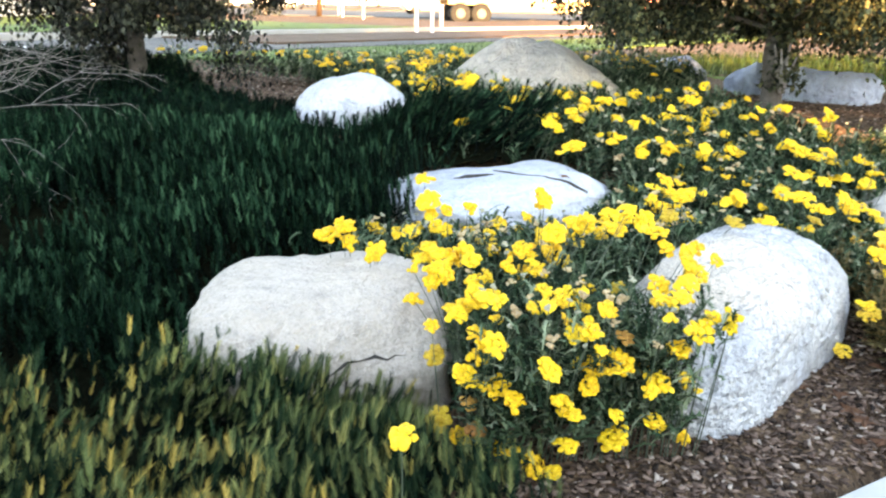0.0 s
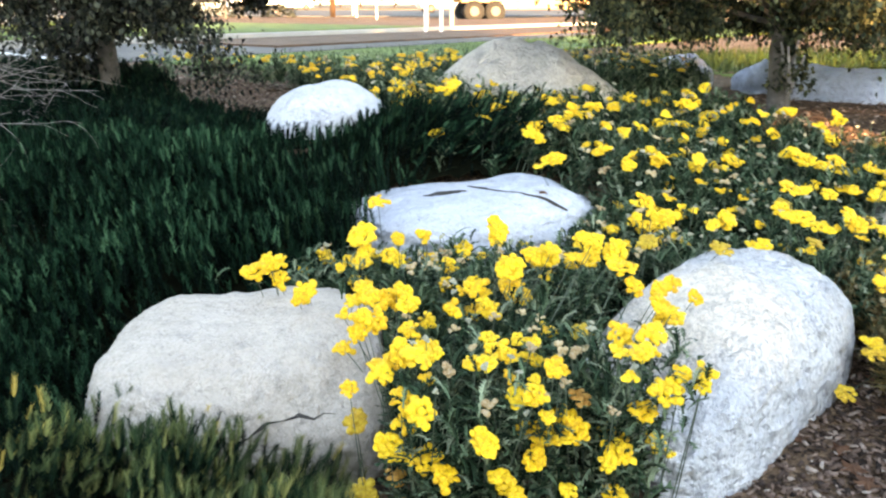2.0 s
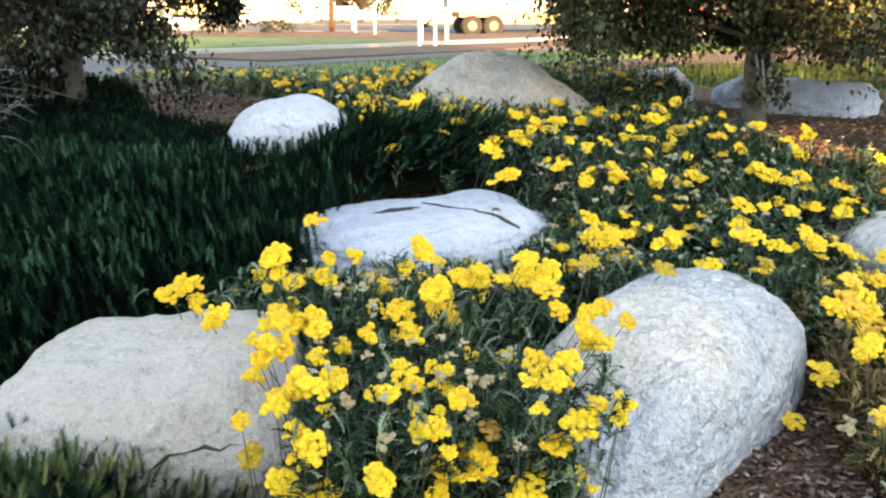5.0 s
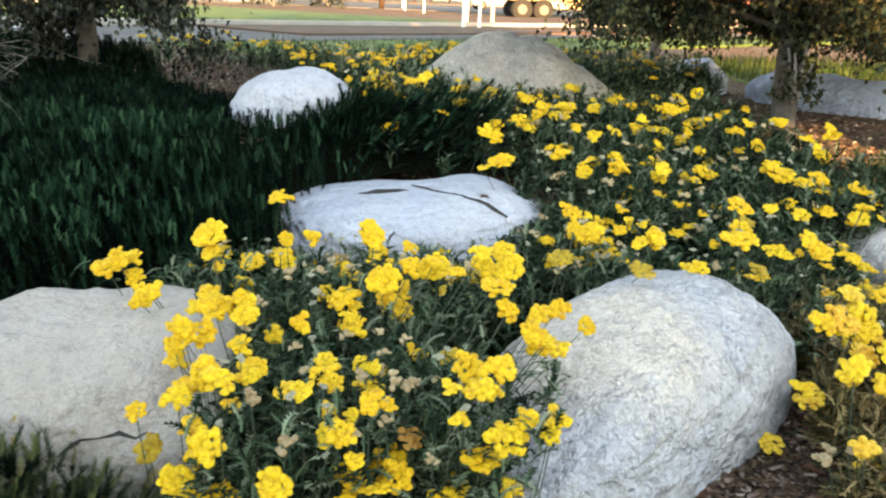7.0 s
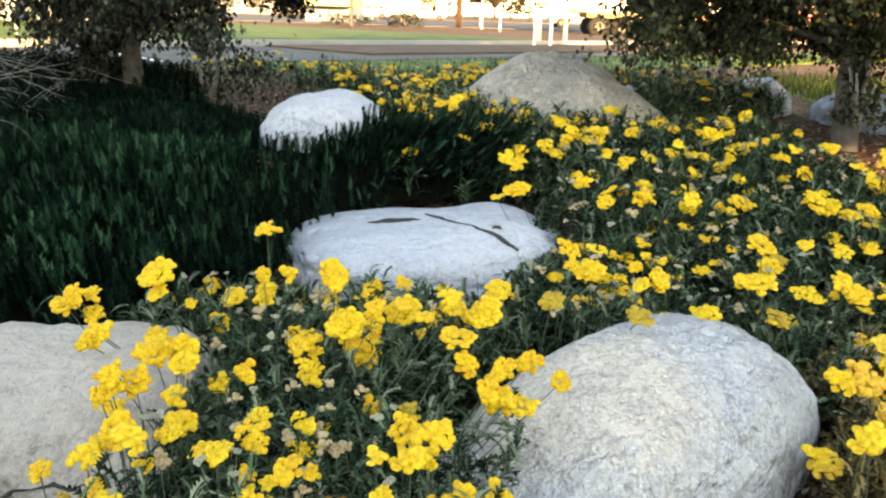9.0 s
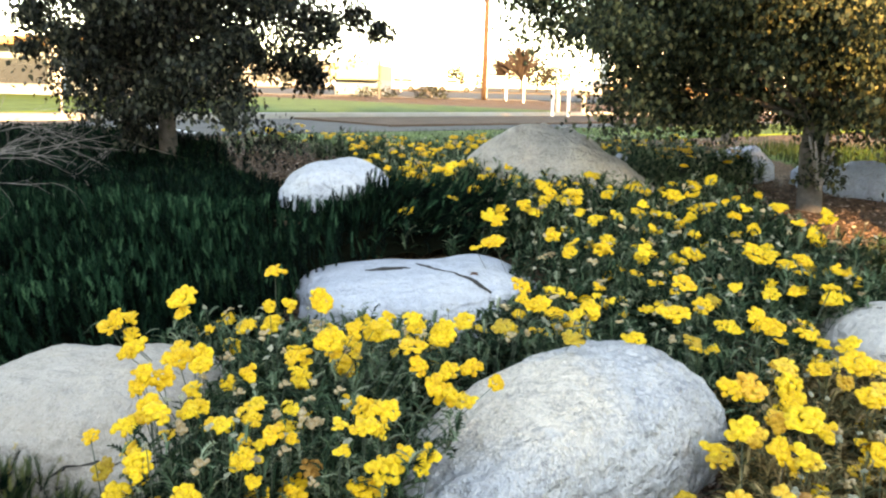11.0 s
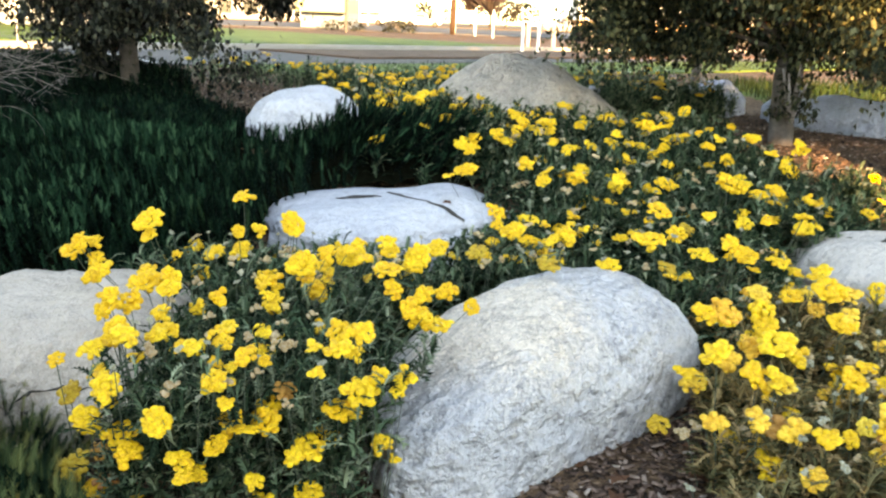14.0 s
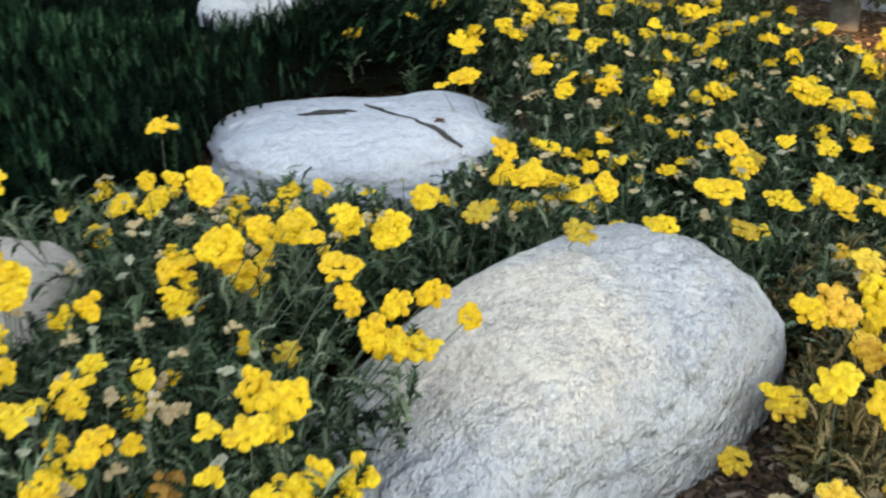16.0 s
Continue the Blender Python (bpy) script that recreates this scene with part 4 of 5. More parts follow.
yarrow(1.15, 3.10, 4, [(0.01, -0.20, 0.26), (0.09, 0.00, 0.27), (0.09, 0.26, 0.28), (0.02, -0.00, 0.29)], [], rust=((0.05, -0.08, 0.2),))
yarrow(0.72, 2.45, 4, [(-0.02, -0.14, 0.25), (-0.09, 0.04, 0.36), (0.04, 0.08, 0.28), (0.09, 0.06, 0.28), (-0.12, -0.11, 0.23), (0.07, -0.14, 0.22)], [], rust=((0.05, -0.08, 0.2),))
yarrow(1.00, 2.40, 4, [(0.06, 0.14, 0.32), (-0.14, -0.12, 0.23), (0.03, 0.00, 0.20), (0.05, -0.05, 0.25)], [], rust=((0.05, -0.08, 0.2),))
yarrow(0.55, 2.72, 4, [(-0.01, -0.05, 0.03), (0.10, -0.01, 0.37), (0.17, 0.02, 0.37), (0.05, -0.06, 0.20), (0.17, -0.07, 0.25)], [])
yarrow(-0.30, 4.75, 3, [(0.28, -0.12, 0.25), (0.22, -0.27, 0.25), (0.15, 0.14, 0.32), (-0.01, 0.71, 0.39)], [], 0.3, 90, 2, 1, 1)
yarrow(-1.1, 1.66, 5, [(-0.02, -0.02, 0.37)], [], 0.06, 72, 0, 0, 0)
for px, py, pr in ((-0.45, 5.7, 0.25), (0.2, 5.25, 0.25), (0.15, 5.6, 0.35), (0.55, 5.55, 0.35), (0.9, 5.25, 0.35), (1.2, 5.45, 0.3), (-0.45, 5.95, 0.35), (-0.15, 6.1, 0.3)):
    yarrow(px, py, 2, [], [], pr, 800, 14, 3, 3)
for px, py, pr in ((-0.6, 6.5, 0.4), (-0.75, 7.0, 0.4), (-0.35, 7.1, 0.4), (-0.9, 7.6, 0.45), (-0.4, 7.8, 0.45), (0.1, 7.6, 0.4), (-0.1, 8.4, 0.45), (0.6, 7.9, 0.4), (-1.3, 8.3, 0.4), (1.0, 8.6, 0.4)):
    yarrow(px, py, 3, [], [], pr, 800, 13, 2, 2)
for px, py, pr in ((-2.0, 8.9, 0.35), (-2.5, 8.9, 0.35)):
    yarrow(px, py, 3, [], [], pr, 260, 8, 2, 2)
for px, py, pr in ((1.5, 7.3, 0.4), (1.2, 7.9, 0.4), (1.75, 7.5, 0.35), (1.15, 6.75, 0.3), (1.45, 8.6, 0.45)):
    yarrow(px, py, 5, [], [], pr, 700, 6, 3, 3)
for px, py, pr in ((-0.95, 3.25, 0.3), (-0.5, 3.35, 0.28), (0.3, 3.65, 0.3), (0.65, 3.95, 0.3), (0.1, 3.5, 0.25), (1.4, 4.1, 0.25), (1.0, 4.9, 0.3), (0.5, 4.65, 0.3)):
    yarrow(px, py, 2, [], [], pr, 700, 11, 4, 5)
for px, py, pr in ((1.45, 2.65, 0.3), (1.15, 2.2, 0.25), (1.45, 3.2, 0.28), (1.3, 2.8, 0.3), (1.5, 2.3, 0.25)):
    yarrow(px, py, 4, [], [], pr, 380, 9, 6, 2)


# ---- oaks ----
def leaf_template():
    v = np.array([(0, 0, 0), (0.45, 0.36, 0.12), (1, 0, -0.1), (0.45, -0.36, 0.12)])
    return v, np.array([(0, 2, 1), (0, 3, 2)])


def oak(x, y, lean, trunk_r, centre, radii, clumps, leaves, seed, label, material, leaf=0.05, droop=0.0, fork=1.0, skirt=0.0, low_end=0.0):
    """A young oak: trunk, limbs and a crown of many small leaves in uneven clumps."""
    r = np.random.default_rng(seed)
    gz = float(ground_z(x, y)) if y < 12 else 0.575
    ob = thing("oak_tree", x, y, gz - 0.03, label, "tree", "trees round the bed")
    c = Vector(centre) - Vector((x, y, gz - 0.03))
    bm = bmesh.new()
    top = Vector((lean[0], lean[1], c.z + 0.3 * radii[2]))
    pts = [Vector((0, 0, 0)), Vector((0.01, 0, 0.05)), top * 0.2, top * 0.45, top * 0.7, top]
    pts = [p + Vector((r.normal(0, 0.015), r.normal(0, 0.015), 0)) * (i > 1) for i, p in enumerate(pts)]
    tube(bm, pts, [trunk_r * 1.35, trunk_r * 1.1, trunk_r, trunk_r * 0.8, trunk_r * 0.55, trunk_r * 0.2], 12)
    part("trunk", bm, M["bark"], ob, smooth=True)
    u = r.normal(0, 1, (clumps, 3))
    u /= np.linalg.norm(u, axis=1)[:, None]
    rad = r.uniform(0.2, 1.0, clumps) ** 0.5
    spots = np.array(c) + u * rad[:, None] * np.array(radii) * (1 + 0.12 * r.normal(0, 1, clumps))[:, None]
    spots[:, :2] += (u[:, :2] * np.array(radii[:2])) * (skirt * rad * np.maximum(0, -u[:, 2]))[:, None]
    spots[:, 2] -= droop * np.maximum(0, rad - 0.5) * np.hypot(u[:, 0], u[:, 1])
    spots[:, 2] = np.maximum(spots[:, 2], low_end - gz + 0.1 * r.random(clumps))
    rest = bmesh.new()
    for k in range(0, clumps, 4):
        limbs = bmesh.new() if k < 80 else rest
        s = Vector(spots[k])
        f = min(0.95, max(0.28 * fork, s.z / top.z * 0.62))
        a = top * f
        mid = (a + s) / 2 + Vector((r.normal(0, 0.06), r.normal(0, 0.06), 0.1))
        w = trunk_r * 0.28 * (1.2 - f)
        tube(limbs, [a, mid, s], [w + 0.004, w * 0.6 + 0.003, 0.003], 5)
        if k < 80:
            part("limb", limbs, M["bark"], ob)
    tagged(part("twigwork", rest, M["bark"], ob), "thin dark twigs", kind="stuff")
    per = leaves // clumps
    n = per * clumps
    wide = r.uniform(0.06, 0.15, clumps) * (sum(radii) / 4.5)
    base = np.repeat(spots, per, 0)
    loc = base + r.normal(0, 1, (n, 3)) * np.repeat(wide, per)[:, None] * (1, 1, 0.75)
    rot = turns(r.uniform(0, 6.28, n), r.uniform(0.2, 1.9, n), r.uniform(-0.6, 0.6, n))
    v, f = spread(*leaf_template(), rot, leaf * r.uniform(0.7, 1.35, n), loc)
    tagged(obj_from("crown", v, f, material, ob), "small leathery dark green leaves", kind="stuff")
    return ob


oak(-2.56, 6.9, (0.0, 0.1), 0.066, (-2.5, 7.0, 2.2), (1.5, 1.2, 1.24), 300, 96000, 3, "young oak with dark grey-green leaves above green groundcover", M["oak_leaf"], 0.041, 0.12)
oak(1.98, 6.05, (0.1, 0.1), 0.072, (2.4, 6.3, 2.3), (2.05, 1.35, 1.3), 420, 336000, 4, "young oak with dense green and golden leaves on mulch", M["oak_leaf_light"], 0.035, 0.3, 1.0, 0.6, 1.2)
oak(3.0, 12.4, (0.1, 0.0), 0.06, (2.9, 12.4, 2.3), (1.3, 1.2, 1.2), 110, 8000, 5, "small oak by the car park edge", M["oak_leaf"], 0.07, 0.2)
oak(5.2, 8.8, (0.1, 0.1), 0.08, (5.0, 8.8, 2.4), (1.7, 1.4, 1.4), 150, 11000, 6, "oak with golden sunlit leaves beyond the mulch", M["oak_leaf_light"], 0.07, 0.4)


def bare_shrub(x, y, seed, size=1.0):
    """A leafless shrub with pale arching twigs."""
    r = np.random.default_rng(seed)
    gz = float(ground_z(x, y))
    ob = thing("bare_shrub", x, y, gz, "leafless shrub with pale grey arching twigs over groundcover", "shrub")
    def shoot(bm, start, way, length, width, depth):
        """A twig that bends as it goes and forks into thinner ones."""
        pts, d = [start], way.normalized()
        n = 7
        for _ in range(n):
            d = (d + Vector((r.normal(0, 0.2), r.normal(0, 0.2), r.normal(-0.05, 0.16)))).normalized()
            pts.append(pts[-1] + d * length / n)
        tube(bm, pts, [width * (1 - 0.7 * i / n) for i in range(n + 1)], 5 if depth == 2 else 4)
        if depth:
            for _ in range(5):
                i = int(r.integers(2, n))
                side = (pts[i] - pts[i - 1]).normalized() + Vector((r.normal(0, 0.55), r.normal(0, 0.55), r.normal(0.05, 0.4)))
                shoot(bm, pts[i], side, length * r.uniform(0.25, 0.5), width * 0.55, depth - 1)

    for k in range(9):
        bm = bmesh.new()
        way = Vector((r.uniform(0.5, 1.2), r.uniform(-0.75, 0.25), r.uniform(0.15, 0.8)))
        shoot(bm, Vector((0, 0, 0)), way, r.uniform(0.8, 1.6) * (0.6 + 0.4 * size), 0.0033, 2)
        part("branch", bm, M["twig"], ob)


bare_shrub(-3.6, 4.4, 5)
bare_shrub(-4.3, 6.3, 6, 2.1)


# ---- mulch and litter ----
def chips(name, box4, n, seed, keep):
    r = np.random.default_rng(seed)
    x, y = r.uniform(box4[0], box4[1], n), r.uniform(box4[2], box4[3], n)
    ok = keep(x, y)
    x, y = x[ok], y[ok]
    n = len(x)
    sets = []
    for k in range(3):
        q = np.random.default_rng(k + 50)
        v = np.array([(sx * 0.5, sy * 0.22, sz * 0.09) for sz in (-1, 1) for sy in (-1, 1) for sx in (-1, 1)]) * q.uniform(0.7, 1.25, (8, 3))
        f = np.array([(0, 2, 3), (0, 3, 1), (4, 5, 7), (4, 7, 6), (0, 1, 5), (0, 5, 4), (2, 6, 7), (2, 7, 3), (0, 4, 6), (0, 6, 2), (1, 3, 7), (1, 7, 5)])
        s = np.arange(n) % 3 == k
        m = s.sum()
        rot = turns(r.uniform(0, 6.28, m), r.normal(0, 0.3, m), r.uniform(0, 6.28, m))
        z = ground_z(x[s], y[s]) + r.uniform(0.0, 0.012, m)
        sets.append(spread(v, f, rot, r.uniform(0.011, 0.032, m), np.stack([x[s], y[s], z], -1)))
    tagged(obj_from(name, *join(sets), M["chip"]), "loose brown bark chips on the ground", "mulch", kind="stuff")


bed = lambda x, y: y > path_edge(x) + 0.03
chips("bark_chips", (-0.8, 2.3, 1.65, 3.6), 17000, 60, bed)
chips("bark_chips", (0.8, 4.5, 4.0, 8.0), 7000, 61, bed)
chips("bark_chips", (-3.0, -0.6, 6.0, 9.5), 5000, 62, bed)


def fallen_leaf(x, y, z, rz, s, on="bark mulch"):
    bm = bmesh.new()
    n = 10
    ring = [bm.verts.new((0.04 * s * (1.0 if i % 2 else 0.45) * math.cos(6.283 * i / n), 0.04 * s * (1.0 if i % 2 else 0.45) * math.sin(6.283 * i / n), 0.006 * s * math.sin(i * 2.1))) for i in range(n)]
    mid = bm.verts.new((0, 0, 0.008 * s))
    for i in range(n):
        bm.faces.new((ring[i], ring[(i + 1) % n], mid))
    r = bmesh.ops.solidify(bm, geom=list(bm.faces), thickness=0.0015)
    ob = part("fallen_leaf", bm, M["leaf_brown"])
    ob.matrix_basis = pose(x, y, z, random.uniform(-12, 12), random.uniform(-12, 12), rz)
    tagged(ob, "dry reddish-brown fallen leaf on " + on, "leaf", "fallen leaves in the bed")


fallen_leaf(-0.12, 3.98, 0.515, 40, 0.9, "the flat white boulder")
lr = random.Random(5)
for _ in range(60):
    lx, ly = lr.uniform(0.25, 1.5), lr.uniform(1.98, 3.0)
    if ly > float(path_edge(lx)) + 0.05 and ly < 2.35 + 0.9 * max(lx - 0.1, 0):
        fallen_leaf(lx, ly, float(ground_z(lx, ly)) + 0.016, lr.uniform(0, 360), lr.uniform(0.45, 1.1))


# ---- distance ----
def wheel(parent, x, y, z, r, w, tilt=90):
    bm = bmesh.new()
    bmesh.ops.create_cone(bm, cap_ends=True, segments=20, radius1=r, radius2=r, depth=w)
    bmesh.ops.bevel(bm, geom=[e for e in bm.edges if abs(e.verts[0].co.z - e.verts[1].co.z) < 1e-5], offset=w * 0.15, segments=2, affect="EDGES")
    ob = part("wheel", bm, M["rubber"], parent)
    ob.matrix_basis = pose(x, y, z, 90, 0, 0)
    hub = bmesh.new()
    bmesh.ops.create_cone(hub, cap_ends=True, segments=14, radius1=r * 0.55, radius2=r * 0.45, depth=w * 1.1)
    part("rim", hub, M["dark_steel"], ob)


def car(x, y, z, rz, paint, label, body="saloon"):
    """A parked car seen from far: lower body, cabin, windows, lamps and wheels."""
    ob = thing("car", x, y, z, label, "car", "cars on the far road", rz)
    bm = bmesh.new()
    box(bm, 0, 0, 0.62, 4.4, 1.75, 0.6, 0.14)
    part("body", bm, M[paint], ob)
    long = {"saloon": 2.2, "suv": 2.9, "pickup": 1.7}[body]
    off = {"saloon": -0.2, "suv": -0.5, "pickup": 0.3}[body]
    cab = bmesh.new()
    box(cab, off, 0, 1.2, long, 1.6, 0.62, 0.12)
    for v in cab.verts:
        if v.co.z > 1.2:
            v.co.x = off + (v.co.x - off) * 0.8
            v.co.y *= 0.88
    part("cabin", cab, M[paint], ob)
    for side in (-1, 1):
        g = bmesh.new()
        box(g, off, side * 0.765, 1.2, long * 0.72, 0.03, 0.36, 0.01)
        part("side_window", g, M["glass_dark"], ob)
        lamp = bmesh.new()
        box(lamp, 2.19, side * 0.62, 0.68, 0.06, 0.32, 0.16, 0.02)
        part("headlight", lamp, M["white"], ob)
        for wx in (-1.4, 1.4):
            wheel(ob, wx, side * 0.8, 0.33, 0.33, 0.22)
    shield = bmesh.new()
    box(shield, off + long * 0.47, 0, 1.2, 0.03, 1.3, 0.4, 0.01, Matrix.Rotation(-0.45, 4, "Y"))
    part("windscreen", shield, M["glass_dark"], ob)
    return ob


car(-10.9, 100, 0.62, 175, "silver_paint", "pale grey off-road car on the far road", "suv")
car(-5.0, 105, 0.62, 180, "white", "white pickup on the far road", "pickup")
car(8.0, 72, 0.62, 190, "blue_paint", "dark car beyond the white posts")
car(-17, 100, 0.62, 0, "silver_paint", "pale car on the far road")


def lorry(x, y, z, rz):
    """A long white box trailer with a red tractor, parked."""
    ob = thing("lorry", x, y, z, "parked lorry with a long white box trailer and red cab", "lorry", rz=rz)
    bm = bmesh.new()
    box(bm, 4.4, 0, 2.35, 8.8, 2.4, 2.4, 0.04)
    trailer = part("trailer", bm, M["white"], ob, "white box trailer")
    for k in range(12):
        rib = bmesh.new()
        box(rib, 0.25 + k * 0.75, -1.215, 2.35, 0.05, 0.03, 2.3, 0.005)
        part("rib", rib, M["white"], trailer)
    rail = bmesh.new()
    box(rail, 4.4, -0.9, 1.02, 8.6, 0.16, 0.22, 0.02)
    box(rail, 4.4, 0.9, 1.02, 8.6, 0.16, 0.22, 0.02)
    part("chassis", rail, M["orange_steel"], ob)
    guard = bmesh.new()
    box(guard, 4.6, -1.15, 0.75, 3.6, 0.06, 0.3, 0.01)
    part("side_guard", guard, M["orange_steel"], ob)
    for wx in (0.7, 1.75, 8.2, 9.3, 11.6):
        for side in (-1, 1):
            wheel(ob, wx, side * 1.0, 0.5, 0.5, 0.35)
    cab = bmesh.new()
    box(cab, 10.6, 0, 1.95, 2.2, 2.3, 2.3, 0.18)
    part("cab", cab, M["red_paint"], ob, "red cab")
    bonnet = bmesh.new()
    box(bonnet, 12.2, 0, 1.25, 1.3, 1.9, 1.0, 0.15)
    part("bonnet", bonnet, M["red_paint"], ob)
    for side in (-1, 1):
        g = bmesh.new()
        box(g, 10.8, side * 1.155, 2.4, 1.2, 0.03, 0.7, 0.01)
        part("cab_window", g, M["glass_dark"], ob)


lorry(5.1, 45, 0.45, 4)


def post(name, x, y, z, h, r, material, label, category, group="", sides=14):
    bm = bmesh.new()
    tube(bm, [(0, 0, -0.1), (0, 0, h * 0.5), (0, 0, h * 0.96), (0, 0, h)], [r, r, r, r * 0.7], sides)
    ob = part(name, bm, material, smooth=False)
    ob.matrix_basis = pose(x, y, z)
    return tagged(ob, label, category, group)


def utility_pole(x, y, z):
    ob = thing("utility_pole", x, y, z, "tall brown wooden utility pole beside the road", "pole")
    bm = bmesh.new()
    tube(bm, [(0, 0, -0.2), (0.03, 0, 4), (0.05, 0, 8), (0.06, 0, 11)], [0.16, 0.145, 0.125, 0.11], 14)
    part("pole", bm, M["pole_wood"], ob, smooth=True)
    arm = bmesh.new()
    box(arm, 0.06, -0.14, 10.3, 2.4, 0.1, 0.12, 0.01)
    part("crossarm", arm, M["pole_wood"], ob)
    for k in (-1.0, -0.4, 0.5, 1.1):
        c = bmesh.new()
        tube(c, [(k, -0.14, 10.36), (k, -0.14, 10.44), (k, -0.14, 10.52)], [0.03, 0.05, 0.025], 8)
        part("insulator", c, M["metal"], ob)


utility_pole(-0.84, 52.6, 0.62)
post("street_pole", -9.7, 90, 0.6, 3.9, 0.12, M["metal"], "slim grey pole in the distance", "pole")
post("street_pole", -5.95, 45, 0.7, 1.85, 0.07, M["dark_steel"], "dark slim pole at the lawn edge", "pole")
post("marker_post", 0.45, 51, 0.6, 1.5, 0.045, M["white"], "slim white post by the road", "post", "slim posts by the road")
post("marker_post", 1.25, 45, 0.62, 1.3, 0.045, M["white"], "slim white post by the road", "post", "slim posts by the road")
for bx in (1.34, 1.73):
    post("bollard", bx, 22.9, 0.62, 0.75, 0.042, M["white"], "white painted bollard behind the kerb", "bollard", "white bollards")
for bx in (1.68, 2.4):
    post("bollard", bx, 26, 0.62, 0.7, 0.06, M["concrete"], "pale tan concrete bollard", "bollard", "tan bollards")


def board_sign(x, y, z, w, h, up, label):
    ob = thing("board_sign", x, y, z, label, "sign")
    b = bmesh.new()
    box(b, 0, 0, up + h / 2, w, 0.05, h, 0.01)
    part("panel", b, M["white"], ob)
    for k in (-1, 1):
        p = bmesh.new()
        box(p, k * (w / 2 - 0.06), 0.05, (up + h) / 2, 0.09, 0.05, up + h, 0.01)
        part("leg", p, M["white"], ob)


board_sign(-0.15, 60, 0.6, 1.4, 0.75, 0.7, "plain white board sign on two legs")


def marker_sign(x, y, z):
    ob = thing("marker_sign", x, y, z, "small white parking sign on a slim post", "sign")
    p = bmesh.new()
    tube(p, [(0, 0, -0.05), (0, 0, 0.4), (0, 0, 0.78)], [0.018, 0.018, 0.018], 8)
    part("post", p, M["metal"], ob)
    b = bmesh.new()
    box(b, 0, -0.025, 0.68, 0.16, 0.012, 0.2, 0.004)
    part("plate", b, M["white"], ob)


marker_sign(-7.4, 15.0, 0.66)


def low_building(x0, x1, y, z, h, label, roof, canopy, paint="stucco", thick=0.28, glazed=True):
    """A one-storey building: walls, roof slab, piers and windows."""
    ob = thing("building", (x0 + x1) / 2, y, z, label, "building")
    w = x1 - x0
    b = bmesh.new()
    box(b, 0, 3, h / 2, w, 6, h, 0.02)
    part("wall", b, M[paint], ob)
    r = bmesh.new()
    box(r, 0, 2.4, h + thick / 2, w + 0.8 * glazed, 8, thick, 0.03)
    part("roof", r, M[roof], ob)
    n = max(2, int(w / 3.2)) if glazed else 0
    for k in range(n):
        cx = -w / 2 + w * (k + 0.5) / n
        win = bmesh.new()
        box(win, cx, -0.02, h * 0.5, w / n * 0.5, 0.06, h * 0.5, 0.01)
        pane = part("window", win, M["glass_dark"], ob)
        sill = bmesh.new()
        box(sill, cx, -0.06, h * 0.23, w / n * 0.56, 0.12, 0.05, 0.01)
        part("sill", sill, M["stucco"], pane)
        if canopy:
            pier = bmesh.new()
            box(pier, cx + w / n * 0.5, -1.2, h / 2, 0.3, 0.3, h, 0.02)
            part("pier", pier, M["stucco"], ob)
    return ob


low_building(-40, -11.3, 31, 0.6, 1.75, "low building with a canopy beyond the lawn, walls toned blue-grey as shade", "orange_steel", True, "shade_paint")
low_building(-10.9, -7.8, 60, 0.6, 1.0, "low blue shed darkened as if shaded, with a yellow-green roof band", "yellow_paint", False, "shade_paint", 1.0, False)
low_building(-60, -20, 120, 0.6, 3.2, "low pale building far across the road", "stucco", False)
low_building(14, 60, 118, 0.6, 3.4, "long tan building far across the road", "orange_steel", False)


def far_tree(x, y, h, w, seed, bare, label):
    r = np.random.default_rng(seed)
    ob = thing("far_tree", x, y, 0.6, label, "tree", "trees in the distance")
    bm = bmesh.new()
    tube(bm, [(0, 0, -0.2), (0, 0, h * 0.35), (0.1, 0, h * 0.8)], [h * 0.03, h * 0.022, h * 0.006], 7)
    part("trunk", bm, M["far_twig"], ob)
    if bare:
        tw = bmesh.new()
        for _ in range(260):
            a, u = r.uniform(0, 6.28), r.uniform(0.25, 0.75)
            s = Vector((0, 0, h * u))
            e = Vector((math.cos(a) * w * r.uniform(0.3, 1), math.sin(a) * w * r.uniform(0.3, 1), h * min(1, u + r.uniform(0.1, 0.4))))
            tube(tw, [s, (s + e) / 2 + Vector((0, 0, -0.2)), e], [0.09, 0.07, 0.035], 3)
        tagged(part("twig_crown", tw, M["far_twig"], ob), "bare brown twigs", kind="stuff")
    else:
        n = 900
        u = r.normal(0, 1, (n, 3))
        u /= np.linalg.norm(u, axis=1)[:, None]
        loc = u * (r.uniform(0.2, 1, n) ** 0.5)[:, None] * (w, w, h * 0.42) + (0, 0, h * 0.56)
        v, f = spread(*leaf_template(), turns(r.uniform(0, 6.28, n), r.uniform(-0.5, 1.5, n), 0 * loc[:, 0]), r.uniform(0.5, 1.0, n) * h * 0.1, loc)
        tagged(obj_from("crown", v, f, M["far_leaf"], ob), "brownish leaves", kind="stuff")


for k, (fx, fy, fh, fw, fb) in enumerate(((3.3, 130, 7.0, 3.4, True), (0.6, 134, 5.2, 2.6, True), (6.0, 140, 5.5, 2.5, False), (-6.0, 130, 4.0, 1.6, False), (-2.4, 138, 3.2, 2.2, False), (9.5, 150, 5, 3, False), (-24, 150, 6, 4, False), (-34, 150, 7, 4, False), (22, 150, 8, 4, True))):
    far_tree(fx, fy, fh, fw, 80 + k, fb, "bare brown tree far across the road" if fb else "brownish tree far across the road")


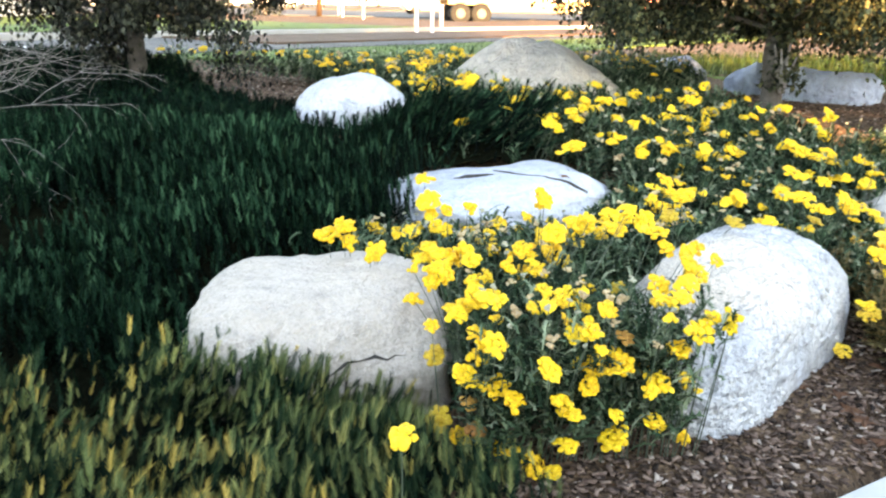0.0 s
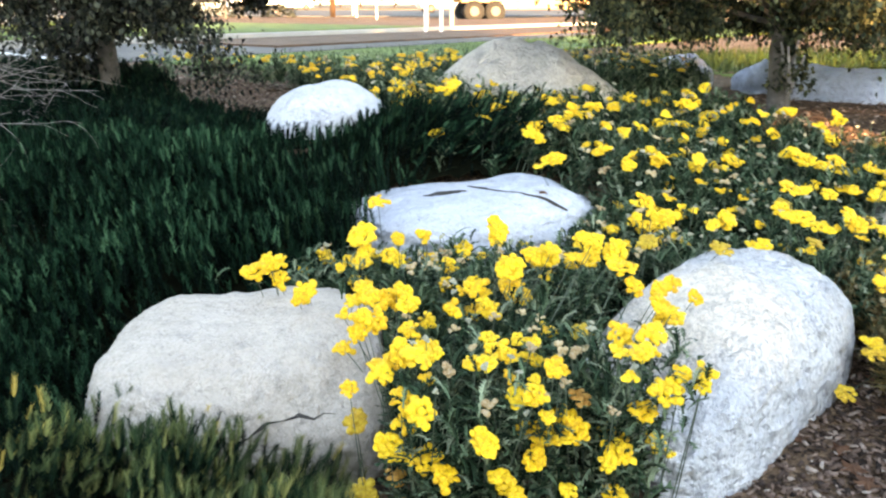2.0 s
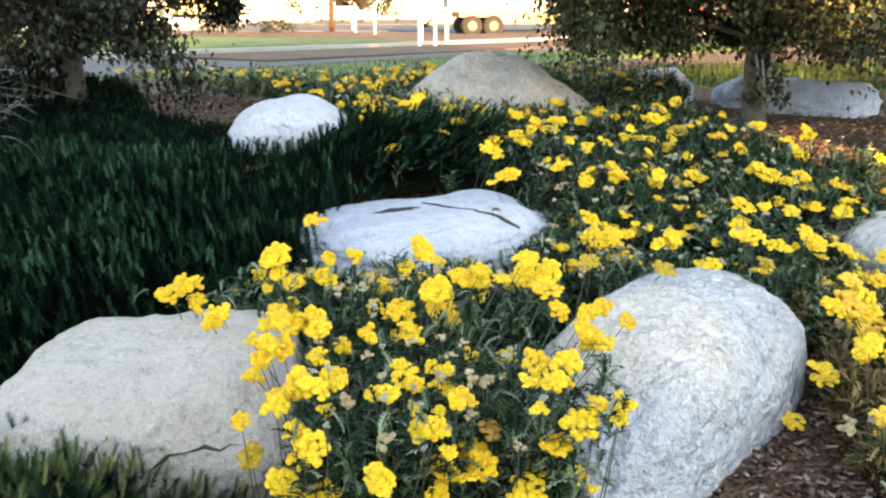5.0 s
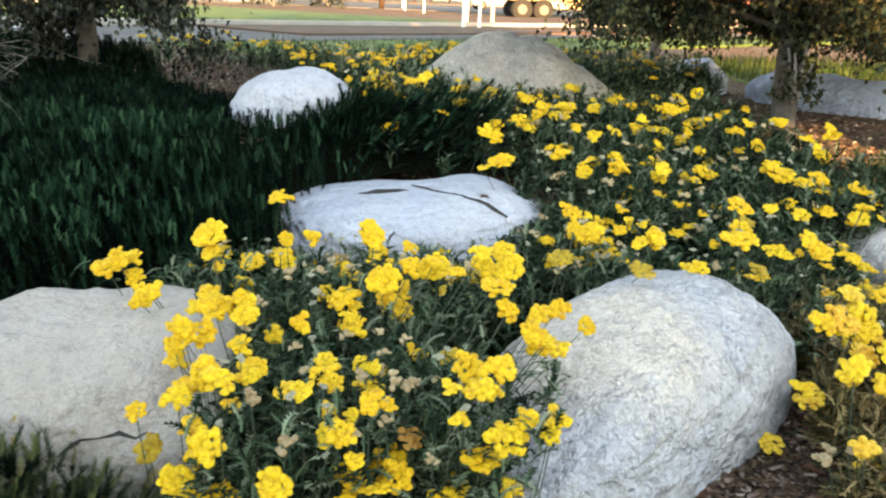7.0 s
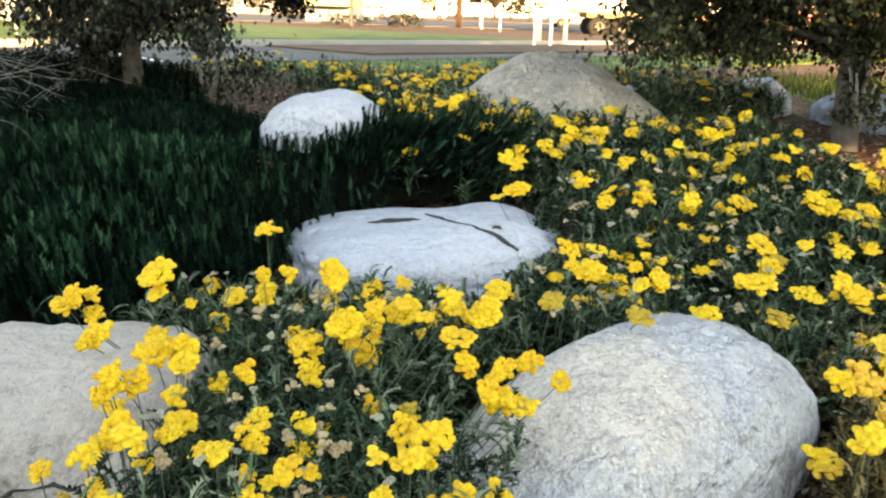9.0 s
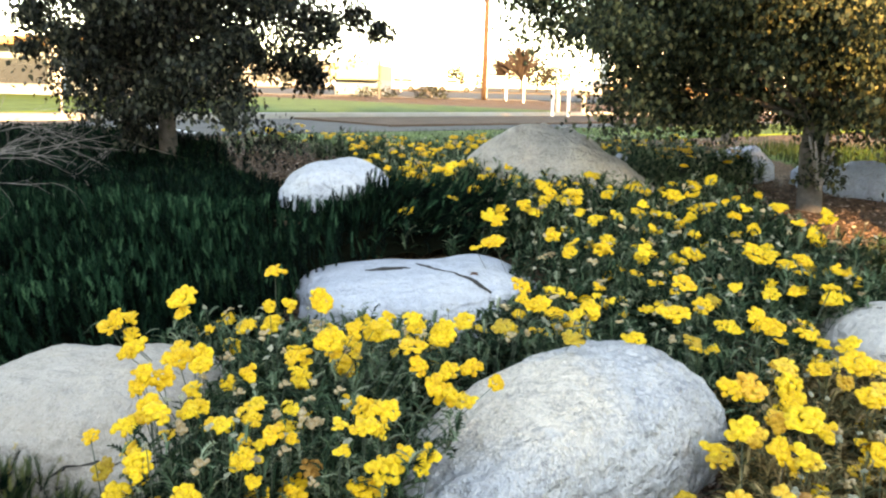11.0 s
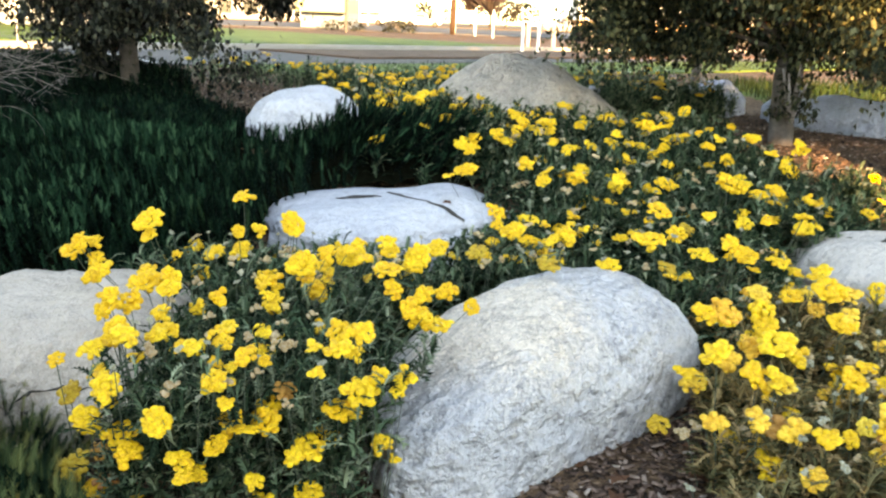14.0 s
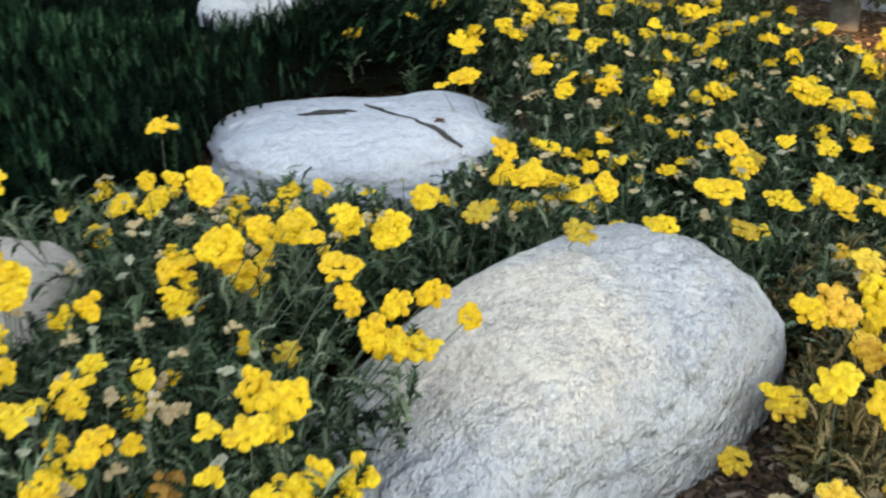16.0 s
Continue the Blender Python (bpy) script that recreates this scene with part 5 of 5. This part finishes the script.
def bush(x, y, z, w, h, seed, material, label, n=700, leaf=0.09):
    """A rounded bush of many leaves."""
    r = np.random.default_rng(seed)
    ob = thing("bush", x, y, z, label, "bush", "bushes beyond the lawn")
    u = r.normal(0, 1, (n, 3))
    u /= np.linalg.norm(u, axis=1)[:, None]
    loc = u * (r.uniform(0.3, 1, n) ** 0.4)[:, None] * (w, w, h) * (1 + 0.15 * r.normal(0, 1, n))[:, None]
    loc[:, 2] = np.abs(loc[:, 2])
    v, f = spread(*leaf_template(), turns(r.uniform(0, 6.28, n), r.uniform(-0.5, 1.5, n), 0 * loc[:, 0]), r.uniform(0.7, 1.3, n) * leaf, loc)
    tagged(obj_from("foliage", v, f, M[material], ob), "dense small leaves", kind="stuff")
    tw = bmesh.new()
    for _ in range(9):
        e = Vector((r.uniform(-w, w) * 0.7, r.uniform(-w, w) * 0.7, h * r.uniform(0.5, 0.9)))
        tube(tw, [(0, 0, -0.02), e * 0.5, e], [0.02, 0.014, 0.006], 4)
    tagged(part("twigwork", tw, M["twig"], ob), "thin grey twigs", kind="stuff")


bush(-3.7, 50, 0.7, 1.0, 0.65, 1, "oak_leaf", "low dark bush at the lawn edge", 500, 0.14)
bush(-6.8, 50, 0.7, 1.4, 0.55, 2, "oak_leaf", "low dark bush at the lawn edge", 500, 0.14)
bush(1.55, 7.4, 0.58, 0.35, 0.3, 3, "yarrow_leaf", "grey-green bushy shrub behind the tan boulder", 900, 0.06)
bush(2.0, 5.95, 0.75, 0.13, 0.4, 4, "oak_leaf_light", "leafy shoots on the oak trunk", 350, 0.045)

for k in range(5):
    p0 = AT + ALONG * (-9.0 - 2.6 * k) + ACROSS * (-0.4)
    p1 = p0 + ACROSS * (-3.6) + ALONG * (-0.6)
    d = (p1 - p0).normalized()
    w = Vector((-d.y, d.x)) * 0.05
    ob = slab("parking_line", [tuple(p0 + w), tuple(p0 - w), tuple(p1 - w), tuple(p1 + w)], 0.59, 0.604, M["white"], "white painted parking line on asphalt", "road marking", 0)


def grass(name, poly_pts, n, seed, label, tall=0.12):
    r = np.random.default_rng(seed)
    pts = np.array(poly_pts)
    x, y = r.uniform(pts[:, 0].min(), pts[:, 0].max(), n), r.uniform(pts[:, 1].min(), pts[:, 1].max(), n)
    ok = inside(poly_pts, x, y)
    x, y = x[ok], y[ok]
    m = len(x)
    v = np.array([(-0.04, 0, 0), (0.04, 0, 0), (0.03, 0.1, 0.55), (-0.03, 0.1, 0.55), (0, 0.3, 1.0)])
    f = np.array([(0, 1, 2), (0, 2, 3), (3, 2, 4)])
    s = tall * r.uniform(0.5, 1.3, m)
    tagged(obj_from(name, *spread(v, f, turns(r.uniform(0, 6.28, m), r.normal(0, 0.3, m), r.uniform(0, 6.28, m)), s, np.stack([x, y, np.full(m, 0.595)], -1)), M["grass_blade"]), label, "grass", kind="stuff")


grass("lawn_grass", [(3.0, 9.0), (8.5, 7.8), (8.9, 13), (5.5, 13), (3.2, 12.5)], 9000, 92, "green and straw grass blades beyond the boulders", 0.13)
grass("lawn_grass", band(-7.2, -4.5, -9, 14), 36000, 91, "green and straw grass blades of the lawn strip", 0.07)
